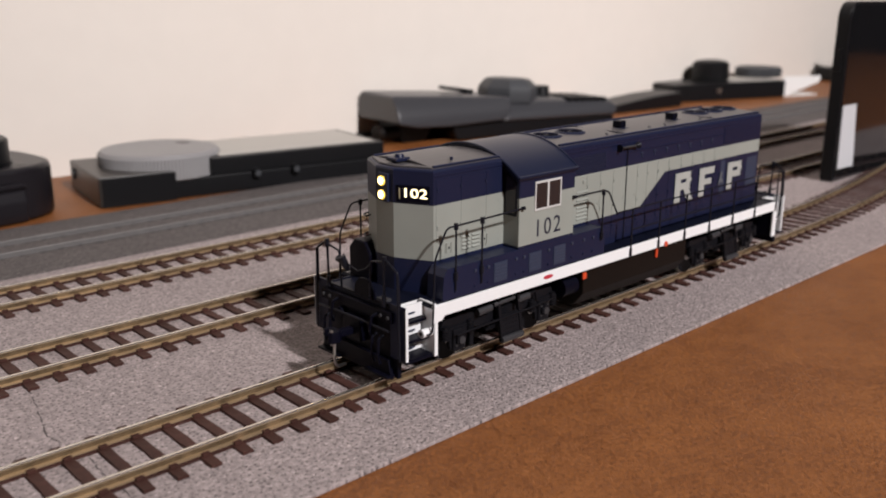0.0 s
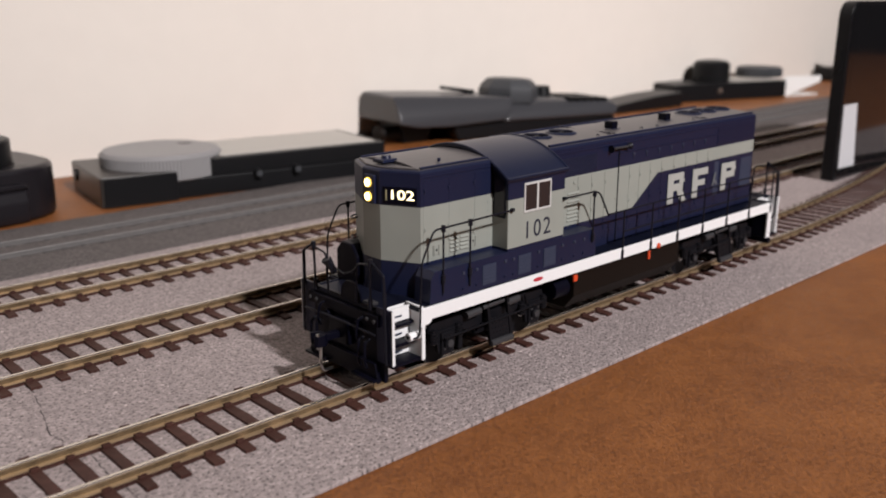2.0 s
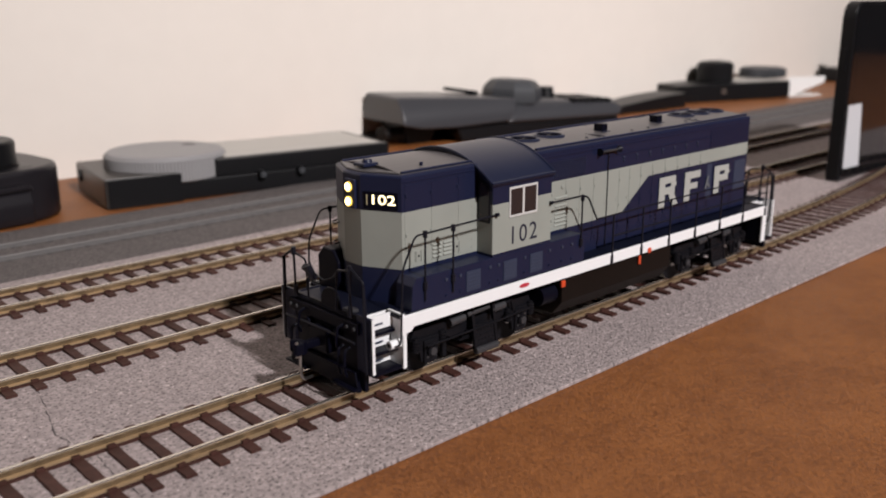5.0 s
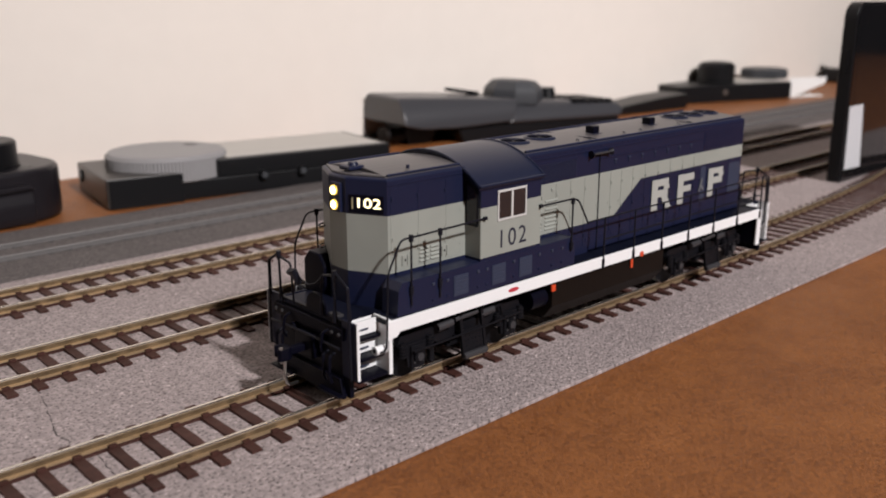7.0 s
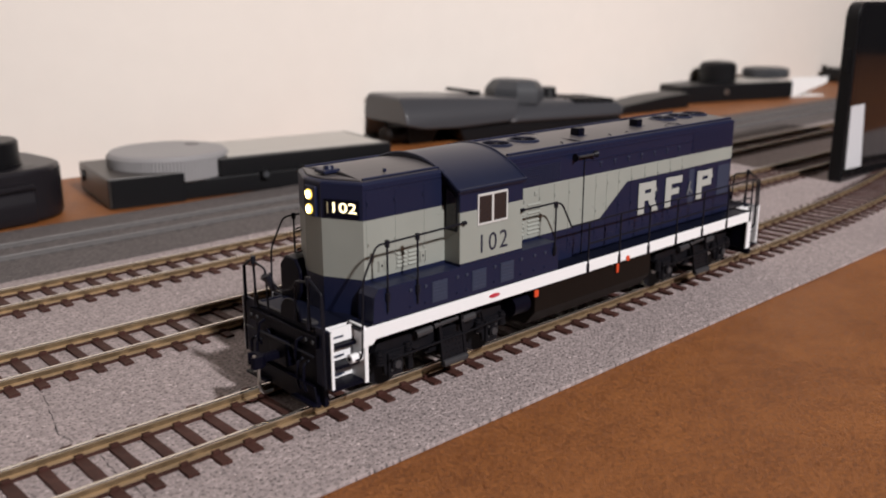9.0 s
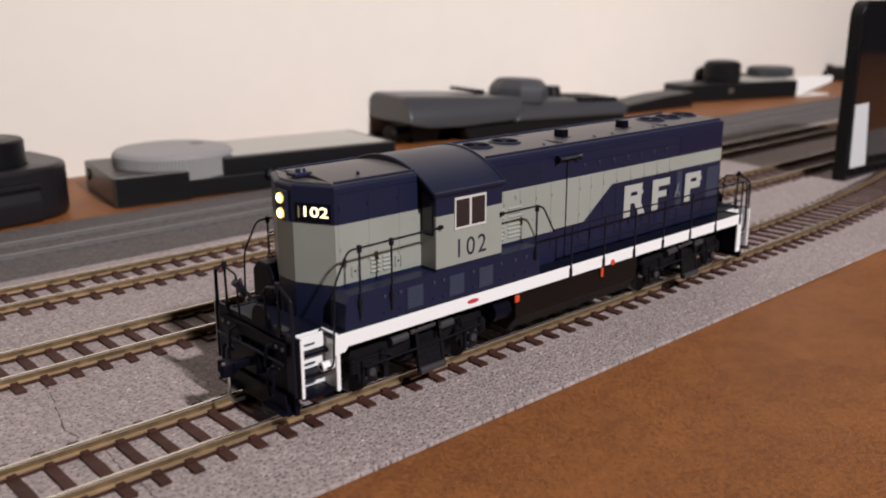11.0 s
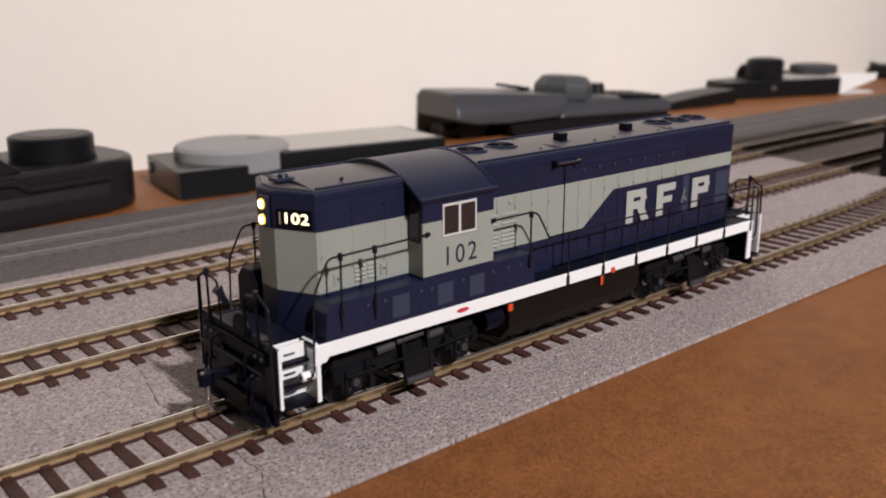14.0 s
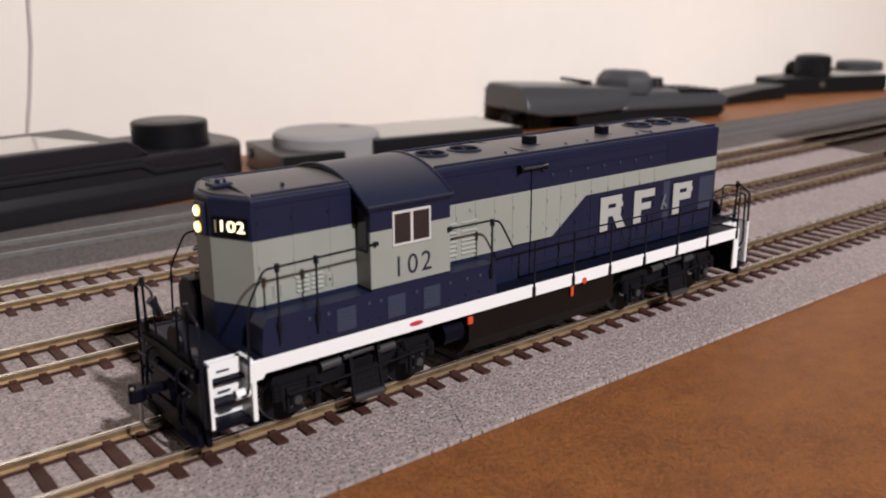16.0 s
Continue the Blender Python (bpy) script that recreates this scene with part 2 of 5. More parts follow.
MAT = {
    "blue": material("dark_blue_paint", BLUE, 0.40, grain=0.06, scale=900, stain=0.08, stain_scale=90, gloss=0.32),
    "hood": livery("blue_and_grey_paint", 43.5),
    "cab": livery("blue_and_grey_cab_paint", 42.4),
    "grey": material("grey_paint", GREY, 0.45, grain=0.05, scale=700),
    "panel": material("blue_grey_panel", (0.024, 0.032, 0.060), 0.5, grain=0.1, scale=900),
    # upper latches, a paler blue than the box side
    "latch": material("paler_blue_latch", (0.030, 0.036, 0.062), 0.42, grain=0.1, scale=900),
    "mark": material("dull_grey_lettering", (0.115, 0.120, 0.130), 0.5, grain=0.05, scale=500),
    "mesh": material("blue_wire_mesh", (0.013, 0.018, 0.040), 0.42, grain=0.1, scale=900),
    # the hood tops' reflected sheen, put into a paler grey than the blue sides
    "roof": material("sheen_grey_roof_paint", (0.066, 0.060, 0.063), 0.40, grain=0.12, scale=300, stain=0.15, stain_scale=40),
    "white": material("white_plastic", (0.73, 0.73, 0.74), 0.35, grain=0.03, scale=600),
    "black": material("black_plastic", (0.0026, 0.0026, 0.0070), 0.40, grain=0.15, scale=500, gloss=0.11),
    "truck": material("black_cast_frame", (0.0062, 0.0060, 0.0078), 0.42, grain=0.25, scale=700, bump=0.00004, gloss=0.14),
    "tank": material("brown_black_tank", (0.007, 0.0045, 0.0035), 0.5, grain=0.2, scale=500, stain=0.2, stain_scale=40, gloss=0.12),
    "cab_roof": material("dark_cab_roof_paint", (0.0085, 0.0115, 0.030), 0.36, gloss=0.36, grain=0.08, scale=300, stain=0.1, stain_scale=40),
    "rail_head": material("polished_rail_head", (0.88, 0.81, 0.72), 0.17, metal=0.95, grain=0.08, scale=200, stain=0.08, stain_scale=70),
    # bloom round the headlights, drawn as a weakly glowing yellow ring
    "lens_glow": material("yellow_halo_ring", (0.6, 0.4, 0.1), 0.4, emit=(1.0, 0.66, 0.10), power=1.1),
    # glare next to the number, made as a dim glowing strip
    "edge_glow": material("faint_digit_glare", (0.3, 0.25, 0.15), 0.4, emit=(1.0, 0.84, 0.5), power=0.07),
    "frame_paint": material("pale_window_frame", (0.50, 0.49, 0.48), 0.4, grain=0.04, scale=500),
    "deck": material("dark_deck_paint", (0.0045, 0.0055, 0.013), 0.45, grain=0.1, scale=600, gloss=0.1),
    "cylinder": material("dark_grey_cylinder", (0.032, 0.031, 0.034), 0.4, grain=0.2, scale=500),
    "wire": material("black_wire", (0.0085, 0.0085, 0.013), 0.4, grain=0.1, scale=500, gloss=0.16),
    "steel": material("wheel_steel", (0.55, 0.54, 0.52), 0.3, metal=1.0, grain=0.15, scale=400),
    "red": material("red_orange_fitting", (0.55, 0.060, 0.018), 0.4, grain=0.05, scale=500),
    "crimson": material("crimson_plate", (0.42, 0.03, 0.05), 0.4, grain=0.05, scale=500),
    "lettering": material("white_grey_lettering", (0.33, 0.335, 0.315), 0.5, grain=0.05, scale=500),
    "ink": material("black_lettering", (0.012, 0.014, 0.03), 0.5, grain=0.05, scale=500),
    "glass": material("dark_cab_glass", (0.022, 0.017, 0.018), 0.08, grain=0.2, scale=150),
    "lamp": material("lit_headlamp", (0.9, 0.8, 0.5), 0.3, emit=(1.0, 0.80, 0.34), power=9.0),
    "glow": material("lit_number", (0.9, 0.8, 0.6), 0.3, emit=(1.0, 0.84, 0.48), power=2.3),
    "rail": material("nickel_silver_rail", (0.58, 0.445, 0.295), 0.33, metal=0.8, grain=0.16, scale=250, stain=0.12, stain_scale=60),
    # oxide together with the spikes' shadows, mottled into one dark web colour
    "rail_web": material("oxidised_shaded_rail_web", (0.215, 0.152, 0.088), 0.42, metal=0.7, grain=0.9, scale=330, stain=0.4, stain_scale=110),
    "rail_painted": material("grey_painted_rail", (0.150, 0.142, 0.140), 0.5, metal=0.3, grain=0.15, scale=250),
    "tie": material("brown_plastic_tie", (0.047, 0.0185, 0.0145), 0.62, grain=0.5, scale=700, bump=0.00008, stain=0.15, stain_scale=60, random_tone=0.18, gloss=0.22),
    "tie_painted": material("grey_painted_tie", (0.066, 0.062, 0.062), 0.7, grain=0.25, scale=600, random_tone=0.15, gloss=0.22),
    "ballast": granules("grey_granule_ballast", (0.305, 0.254, 0.250), 0.0008, 0.0002, 0.5),
    "ballast_dark": granules("dark_grey_granule_ballast", (0.094, 0.080, 0.078), 0.0009, 0.0003, 0.6),
    "grain": grain_material("grey_ballast_grain", (0.352, 0.292, 0.286)),
    "crack": material("dark_joint", (0.03, 0.025, 0.025), 0.9, grain=0.2, scale=500),
    "board": hardboard("brown_hardboard", (0.135, 0.0425, 0.0098), (0.290, 0.1055, 0.0275)),
    "wall": material("white_wall_paint", (0.705, 0.645, 0.590), 0.85, grain=0.03, scale=60, bump=0.0002, stain=0.03, stain_scale=2),
    # kept dark so the unseen walls and ceiling bounce little fill light
    "far_wall": material("dim_unseen_wall", (0.07, 0.060, 0.054), 0.85, grain=0.05, scale=60, stain=0.05, stain_scale=2),
    "ceiling": material("dim_unseen_ceiling", (0.11, 0.105, 0.098), 0.9, grain=0.03, scale=60, stain=0.03, stain_scale=2),
    "carpet": material("beige_carpet", (0.10, 0.075, 0.058), 0.95, grain=0.2, scale=300, bump=0.001, stain=0.1, stain_scale=3),
    "case": material("black_abs_case", (0.006, 0.006, 0.007), 0.38, grain=0.12, scale=600, bump=0.00002, gloss=0.22),
    "case_soft": material("black_satin_case", (0.0115, 0.0100, 0.0125), 0.34, grain=0.1, scale=500, gloss=0.32),
    "label": material("pale_grey_label", (0.40, 0.38, 0.35), 0.4, grain=0.04, scale=300),
    "dial": material("grey_plastic_dial", (0.235, 0.228, 0.232), 0.45, grain=0.05, scale=400),
    "phone_glass": material("black_screen_glass", (0.006, 0.006, 0.007), 0.07, gloss=0.9),
    "phone_frame": material("black_phone_frame", (0.006, 0.006, 0.007), 0.35, grain=0.05, scale=400, gloss=0.2),
    "sticker": material("white_bar_surface", (0.46, 0.46, 0.48), 0.5, grain=0.03, scale=200),
    "wood": material("pale_wood_leg", (0.35, 0.22, 0.12), 0.5, grain=0.2, scale=40),
}


# ---- mesh helpers ----
def box(x0, x1, y0, y1, z0, z1, bevel=0.0, bm=None, segments=2):
    bm = bm or bmesh.new()
    m = Matrix.Translation(((x0 + x1) / 2, (y0 + y1) / 2, (z0 + z1) / 2)) @ Matrix.Diagonal((x1 - x0, y1 - y0, z1 - z0, 1))
    made = bmesh.ops.create_cube(bm, size=1, matrix=m)["verts"]
    if bevel:
        edges = list({e for v in made for e in v.link_edges})
        bmesh.ops.bevel(bm, geom=edges, offset=bevel, segments=segments, profile=0.5, affect="EDGES", clamp_overlap=True)
    return bm


def rod(p0, p1, r, bm=None, n=10, r2=None):
    bm = bm or bmesh.new()
    p0, p1 = Vector(p0), Vector(p1)
    d = p1 - p0
    m = Matrix.Translation((p0 + p1) / 2) @ d.to_track_quat("Z", "Y").to_matrix().to_4x4()
    bmesh.ops.create_cone(bm, cap_ends=True, segments=n, radius1=r, radius2=r if r2 is None else r2, depth=d.length, matrix=m)
    return bm


def tube(points, r, bm=None, n=7):
    """A bent round wire through the points."""
    bm = bm or bmesh.new()
    pts = [Vector(p) for p in points]
    rings = []
    for k, p in enumerate(pts):
        d = (pts[min(k + 1, len(pts) - 1)] - pts[max(k - 1, 0)]).normalized()
        q = d.to_track_quat("Z", "Y").to_matrix()
        rings.append([bm.verts.new(p + q @ Vector((r * math.cos(a), r * math.sin(a), 0))) for a in (2 * math.pi * j / n for j in range(n))])
    for a, b in zip(rings, rings[1:]):
        for j in range(n):
            bm.faces.new((a[j], a[(j + 1) % n], b[(j + 1) % n], b[j]))
    bm.faces.new(rings[0][::-1])
    bm.faces.new(rings[-1])
    return bm


def rounded(points, radius, steps=4):
    """A polyline with its inner corners rounded."""
    pts = [Vector(p) for p in points]
    out = [pts[0]]
    for a, b, c in zip(pts, pts[1:], pts[2:]):
        u, v = (a - b), (c - b)
        r = min(radius, u.length * 0.45, v.length * 0.45)
        p, q = b + u.normalized() * r, b + v.normalized() * r
        for k in range(steps + 1):
            t = k / steps
            out.append((1 - t) ** 2 * p + 2 * t * (1 - t) * b + t * t * q)
    out.append(pts[-1])
    return out


def prism(outline, a, b, axis="z", bm=None, bevel=0.0, segments=2):
    """A flat outline pushed from a to b along an axis. The outline's plane is (x, y), (y, z) for x, or (x, z) for y."""
    bm = bm or bmesh.new()

    def at(u, v, w):
        return {"z": (u, v, w), "x": (w, u, v), "y": (u, w, v)}[axis]
    lo = [bm.verts.new(at(u, v, a)) for u, v in outline]
    hi = [bm.verts.new(at(u, v, b)) for u, v in outline]
    n = len(outline)
    faces = [bm.faces.new(lo[::-1]), bm.faces.new(hi)]
    faces += [bm.faces.new((lo[k], lo[(k + 1) % n], hi[(k + 1) % n], hi[k])) for k in range(n)]
    bmesh.ops.recalc_face_normals(bm, faces=faces)
    if bevel:
        edges = list({e for f in faces for e in f.edges})
        bmesh.ops.bevel(bm, geom=edges, offset=bevel, segments=segments, profile=0.5, affect="EDGES", clamp_overlap=True)
    return bm


def turned(bm, m):
    bmesh.ops.transform(bm, matrix=m, verts=bm.verts)
    return bm


def mm(x, y, z, rx=0, ry=0, rz=0):
    return pose(x, y, z, rx, ry, rz)


def mesh_of(name, bm, mat, sharp=38):
    bmesh.ops.scale(bm, vec=(0.001, 0.001, 0.001), verts=bm.verts)
    bm.normal_update()
    limit = math.cos(radians(sharp))
    normals = []
    if len(bm.faces) > 6:
        # large faces keep their own direction, so that only the bevels round off
        area = {f: f.calc_area() for f in bm.faces}
        for f in bm.faces:
            for corner in f.loops:
                n = Vector()
                for g in corner.vert.link_faces:
                    if g is f or g.normal.dot(f.normal) > limit:
                        n += g.normal * (area[g] * 1e8 + 1e-9)
                normals.append(n.normalized() if n.length > 0 else f.normal.copy())
    me = bpy.data.meshes.new(name)
    bm.to_mesh(me)
    bm.free()
    for k in (mat if isinstance(mat, tuple) else (mat,)):
        me.materials.append(MAT[k])
    if normals:
        me.polygons.foreach_set("use_smooth", [True] * len(me.polygons))
        me.normals_split_custom_set(normals)
    return me


def part(name, bm, mat, parent, label="", sharp=38):
    ob = new(name, mesh_of(name, bm, mat, sharp))
    ob.parent = parent
    return tagged(ob, label) if label else ob


def thing(name, bm, mat, label, category, kind="", group="", at=None):
    ob = new(name, mesh_of(name, bm, mat) if bm else None)
    if at is not None:
        ob.matrix_world = at
    return tagged(ob, label, category, group, kind)


def spot(x, y, z=0, rz=0, rx=0, ry=0):
    """A pose from millimetres."""
    return pose(x / 1000, y / 1000, z / 1000, rx, ry, rz)


# ---- the room ----
TABLE = -1.0
thing("wall_north", box(-1800, 2600, 315.5, 415.5, -950, 1650), "wall", "plain white painted wall behind the table", "wall", "structure")
# out-of-view walls and ceiling, added to close the room and limit fill
thing("wall_south", box(-1800, 2600, -2500, -2400, -950, 1650), "far_wall", "unseen wall, darkened to cut bounced light", "wall", "structure")
thing("wall_west", box(-1900, -1800, -2400, 316, -950, 1650), "far_wall", "unseen wall, darkened to cut bounced light", "wall", "structure")
thing("wall_east", box(2600, 2700, -2400, 316, -950, 1650), "far_wall", "unseen wall, darkened to cut bounced light", "wall", "structure")
thing("ceiling", box(-1900, 2700, -2500, 416, 1650, 1750), "ceiling", "unseen ceiling, darkened to cut bounced light", "ceiling", "structure")
thing("floor", box(-1900, 2700, -2500, 416, -1000, -950), "carpet", "beige carpeted floor", "floor", "structure")


def workbench():
    ob = thing("workbench", None, None, "workbench with a brown hardboard top", "table", at=spot(0, 0, TABLE))
    part("tabletop", box(-900, 1500, -420, 315.0, -19, 0, 0.8), "board", ob, "mottled brown hardboard")
    for x in (-850, 1450):
        for y in (-380, 260):
            part("leg", box(x - 30, x + 30, y - 30, y + 30, -949, -19.2, 2), "wood", ob)


workbench()

# ---- ballast sheets ----
thing("ballast_sheet", box(-700, 1400, -36, 143, TABLE + 0.05, 0, 0.25), "ballast", "thin grey granulated ballast sheet on the hardboard", "ballast", "structure")
thing("dark_ballast_sheet", box(-700, 1400, 143.2, 213, TABLE + 0.05, 0.2, 0.25), "ballast_dark", "dark grey granulated ballast sheet along the wall side", "ballast", "structure")


JOINT = [(-29, 80), (-30.3, 54), (-30.2, 46), (-35.5, 22), (-32.4, 8.6), (-33.2, -1.5), (-33, -21), (-40, -35.6)]


def ballast_grains():
    """Loose angular grains standing proud of the sheet where it lies close by."""
    rng = np.random.default_rng(7)
    n = 30000
    x, y = rng.uniform(-150, 330, n), rng.uniform(-35.6, 60, n)
    # sparser towards the wall
    x, y = np.append(x, rng.uniform(-150, 560, 12000)), np.append(y, rng.uniform(60, 212, 12000))
    keep = np.abs(np.abs(y) - 8.6) > 1.3
    for centre in (62.0, 118.0, 178.0):
        keep &= np.abs(np.abs(y - centre) - 8.6) > 1.3
    for (xa, ya), (xb, yb) in zip(JOINT, JOINT[1:]):
        f = np.clip((y - ya) / (yb - ya), 0, 1)
        keep &= np.hypot(x - xa - f * (xb - xa), y - ya - f * (yb - ya)) > 0.42
    x, y = x[keep], y[keep]
    n = len(x)
    r = rng.uniform(0.25, 0.44, n) + 0.16 * (rng.random(n) > 0.93)
    base = np.array([(1, 0, 0), (0, 1, 0), (-1, 0, 0), (0, -1, 0), (0, 0, 1), (0, 0, -1)], float)
    turn = rng.uniform(0, math.pi, n)
    v = base[None] * r[:, None, None] * rng.uniform(0.6, 1.3, (n, 6, 1))
    c, q = np.cos(turn)[:, None], np.sin(turn)[:, None]
    vx, vy = v[:, :, 0] * c - v[:, :, 1] * q, v[:, :, 0] * q + v[:, :, 1] * c
    co = np.stack([vx + x[:, None], vy + y[:, None], v[:, :, 2] * 0.34 + r[:, None] * 0.16], 2).reshape(-1, 3) / 1000
    tri = np.array([(0, 1, 4), (1, 2, 4), (2, 3, 4), (3, 0, 4), (1, 0, 5), (2, 1, 5), (3, 2, 5), (0, 3, 5)])
    faces = (tri[None] + 6 * np.arange(n)[:, None, None]).reshape(-1, 3)
    me = bpy.data.meshes.new("ballast_grains")
    me.from_pydata(co.tolist(), [], faces.tolist())
    me.materials.append(MAT["grain"])
    return tagged(new("ballast_grains", me), "loose grey angular ballast grains on the sheet", "gravel", "", "stuff")


ballast_grains()

# ---- tracks ----
TIE_STEP = 7.13


def bend(x, start, radius):
    """Sideways shift and slope of a track that curves towards the wall past start."""
    if radius == 0 or x <= start:
        return 0.0, 0.0
    d = x - start
    return d * d / (2 * radius), d / radius


def rail_bm(y, x0, x1, start, radius, base, top):
    h = top - base
    prof = [(-0.95, 0), (0.95, 0), (0.95, 0.22), (0.22, 0.45), (0.22, h - 0.75), (0.48, h - 0.6), (0.48, h - 0.36), (0.45, h - 0.2), (0.36, h - 0.08), (0.16, h),
            (-0.16, h), (-0.36, h - 0.08), (-0.45, h - 0.2), (-0.48, h - 0.36), (-0.48, h - 0.6), (-0.22, h - 0.75), (-0.22, 0.45), (-0.95, 0.22)]
    xs = [x0]
    while xs[-1] < x1:
        xs.append(min(x1, xs[-1] + (400 if xs[-1] < start - 400 or radius == 0 else 20)))
    bm = bmesh.new()
    rings = []
    for x in xs:
        dy, slope = bend(x, start, radius)
        c, s = math.cos(slope), math.sin(slope)
        rings.append([bm.verts.new((x - (y + u) * s * (radius != 0), y * c + u * c + dy, base + w)) for u, w in prof])
    n = len(prof)
    for a, b in zip(rings, rings[1:]):
        for j in range(n):
            f = bm.faces.new((a[j], b[j], b[(j + 1) % n], a[(j + 1) % n]))
            f.material_index = 1 if j in (6, 7, 8, 9, 10, 11, 12) else (2 if j in (3, 4, 14, 15) else 0)
    bm.faces.new(rings[0])
    bm.faces.new(rings[-1][::-1])
    return bm


def strip_bm(y, x0, x1, start, radius):
    """The moulded strip that joins the ties under a rail."""
    bm = bmesh.new()
    rings = []
    x = x0
    while x <= x1:
        dy, slope = bend(x, start, radius)
        yy = y * math.cos(slope) + dy
        rings.append([bm.verts.new((x - y * math.sin(slope), yy + u, w)) for u, w in ((-1.15, -0.2), (-1.15, 0.62), (1.15, 0.62), (1.15, -0.2))])
        x += 20
    for a, b in zip(rings, rings[1:]):
        for j in range(3):
            bm.faces.new((a[j], a[j + 1], b[j + 1], b[j]))
    bmesh.ops.recalc_face_normals(bm, faces=bm.faces)
    return bm


def tie_bm(seed):
    """A roughly sawn tie with worn edges, and the clips that hold the rails."""
    rng = random.Random(seed)
    bm = bmesh.new()
    rings = []
    for y in (-14.3, -11.6, -5.0, 0.5, 5.5, 11.4, 14.3):
        y += rng.uniform(-0.25, 0.25)
        e = rng.uniform(-0.06, 0.16)
        rings.append([bm.verts.new((sx * (w + rng.uniform(-0.14, 0.10)), y, z + rng.uniform(-0.10, 0.04)))
                      for sx, w, z in ((-1, 1.36, -0.3), (-1, 1.26 - e, 0.72), (1, 1.26 - e, 0.72), (1, 1.36, -0.3))])
    for a, b in zip(rings, rings[1:]):
        for j in range(3):
            bm.faces.new((a[j], a[j + 1], b[j + 1], b[j]))
    bm.faces.new(rings[0])
    bm.faces.new(rings[-1][::-1])
    bmesh.ops.recalc_face_normals(bm, faces=bm.faces)
    for y in (-8.6, 8.6):
        for s in (-1, 1):
            box(-0.85, 0.85, y + s * 1.3 - 0.5, y + s * 1.3 + 0.5, 0.7, 1.3, bm=bm)
    return bm


def track(y, x0, x1, start, radius, rail_mat, tie_mat, label, phase):
    ob = thing("track", None, None, label, "railway track", group="parallel model tracks", at=spot(0, y))
    for side in (-8.6, 8.6):
        part("rail", rail_bm(side, x0, x1, start, radius, 0.78, 3.0), (rail_mat, "rail_head", "rail_web") if rail_mat == "rail" else (rail_mat, rail_mat, rail_mat), ob)
        part("tie_strip", strip_bm(side, x0, x1, start, radius), tie_mat, ob)
    kinds = [mesh_of("tie", tie_bm(k), tie_mat, 25) for k in range(6)]
    rng = random.Random(int(y) + 5)
    x = x0 + phase
    while x < x1:
        t = new("tie", rng.choice(kinds))
        t.parent = ob
        dy, slope = bend(x, start, radius)
        t.matrix_basis = spot(x + rng.uniform(-0.15, 0.15), dy + rng.uniform(-0.2, 0.2), rng.uniform(-0.06, 0.04), math.degrees(slope) + rng.uniform(-0.6, 0.6))
        x += TIE_STEP
    return ob


track(0.0, -300, 900, 212, 1130, "rail", "tie", "nickel-silver rails on brown ties, curving away at one end", 6.6)
track(62.0, -300, 1100, 0, 0, "rail", "tie", "straight nickel-silver rails on brown plastic ties", 0.07)
track(118.0, -300, 1300, 0, 0, "rail", "tie", "straight nickel-silver rails on brown plastic ties", 6.2)
sunk = track(178.0, -300, 1300, 0, 0, "rail_painted", "tie_painted", "grey-painted straight track sunk in dark ballast", 3.0)
sunk.location.z = -0.0009

# ---- the locomotive, its front towards -x; z = 3 is the top of the rails ----
XC = 1.2
loco = thing("locomotive", None, None, "dark blue and grey high-hood model diesel locomotive standing on the rails", "model locomotive")


def arc_roof(half, eave, crown, n=14):
    pts = []
    for k in range(n + 1):
        t = -1 + 2 * k / n
        pts.append((half * t, eave + (crown - eave) * (1 - abs(t) ** 2.1)))
    return pts


def text_part(body, size, mat, parent, m, depth=0.04, name="number", wide=1.0, gap=1.2, bold=0.4):
    cu = bpy.data.curves.new("lettering", "FONT")
    cu.body, cu.size, cu.extrude, cu.align_x, cu.align_y = body, size / 1000, depth / 1000, "CENTER", "CENTER"
    cu.resolution_u = 3
    cu.space_character = gap
    cu.offset = 0.0001 * bold * size / 5
    tmp = bpy.data.objects.new("lettering", cu)
    me = bpy.data.meshes.new_from_object(tmp)
    bpy.data.objects.remove(tmp)
    me.transform(m @ Matrix.Diagonal((wide, 1, 1, 1)))
    me.materials.clear()
    me.materials.append(MAT[mat])
    ob = new(name, me)
    ob.parent = parent
    return ob


# underframe, deck and sills
part("underframe", box(-86, 88.4, -9, 9, 11.5, 20.5, 0.3), "black", loco)
part("walkway", box(-80.5, 82.5, -17.4, 17.4, 20.4, 21.3, 0.15), "deck", loco)
for s in (-1, 1):
    part("side_sill", box(-80.5, 82.5, s * 17.6 - 0.3, s * 17.6 + 0.3, 18.1, 21.2, 0.18), "white", loco, "white side sill")

for s in (-1, 1):
    lip = [(-80.5, 21.0), (-80.5, 17.0), (-79.4, 16.8), (-78.6, 17.2), (-77.9, 17.1), (-77.3, 17.6), (-76.8, 18.3), (-76.8, 21.0)]
    part("sill_end", prism(lip, *sorted((s * 17.45, s * 18.0)), axis="y", bevel=0.12), "white", loco)

# short hood: a plan with canted front corners, rounded upper edge
hood_plan = [(-51, -12.2), (-75.2, -12.2), (-79.8, -3.2), (-79.9, 0), (-79.8, 3.2), (-75.2, 12.2), (-51, 12.2)]


def hood(plan, z0, z1):
    bm = prism(plan, z0, z1)
    top = [e for e in bm.edges if all(v.co.z > z1 - 0.01 for v in e.verts)]
    bmesh.ops.bevel(bm, geom=top, offset=0.8, segments=5, profile=0.5, affect="EDGES", clamp_overlap=True)
    return bm


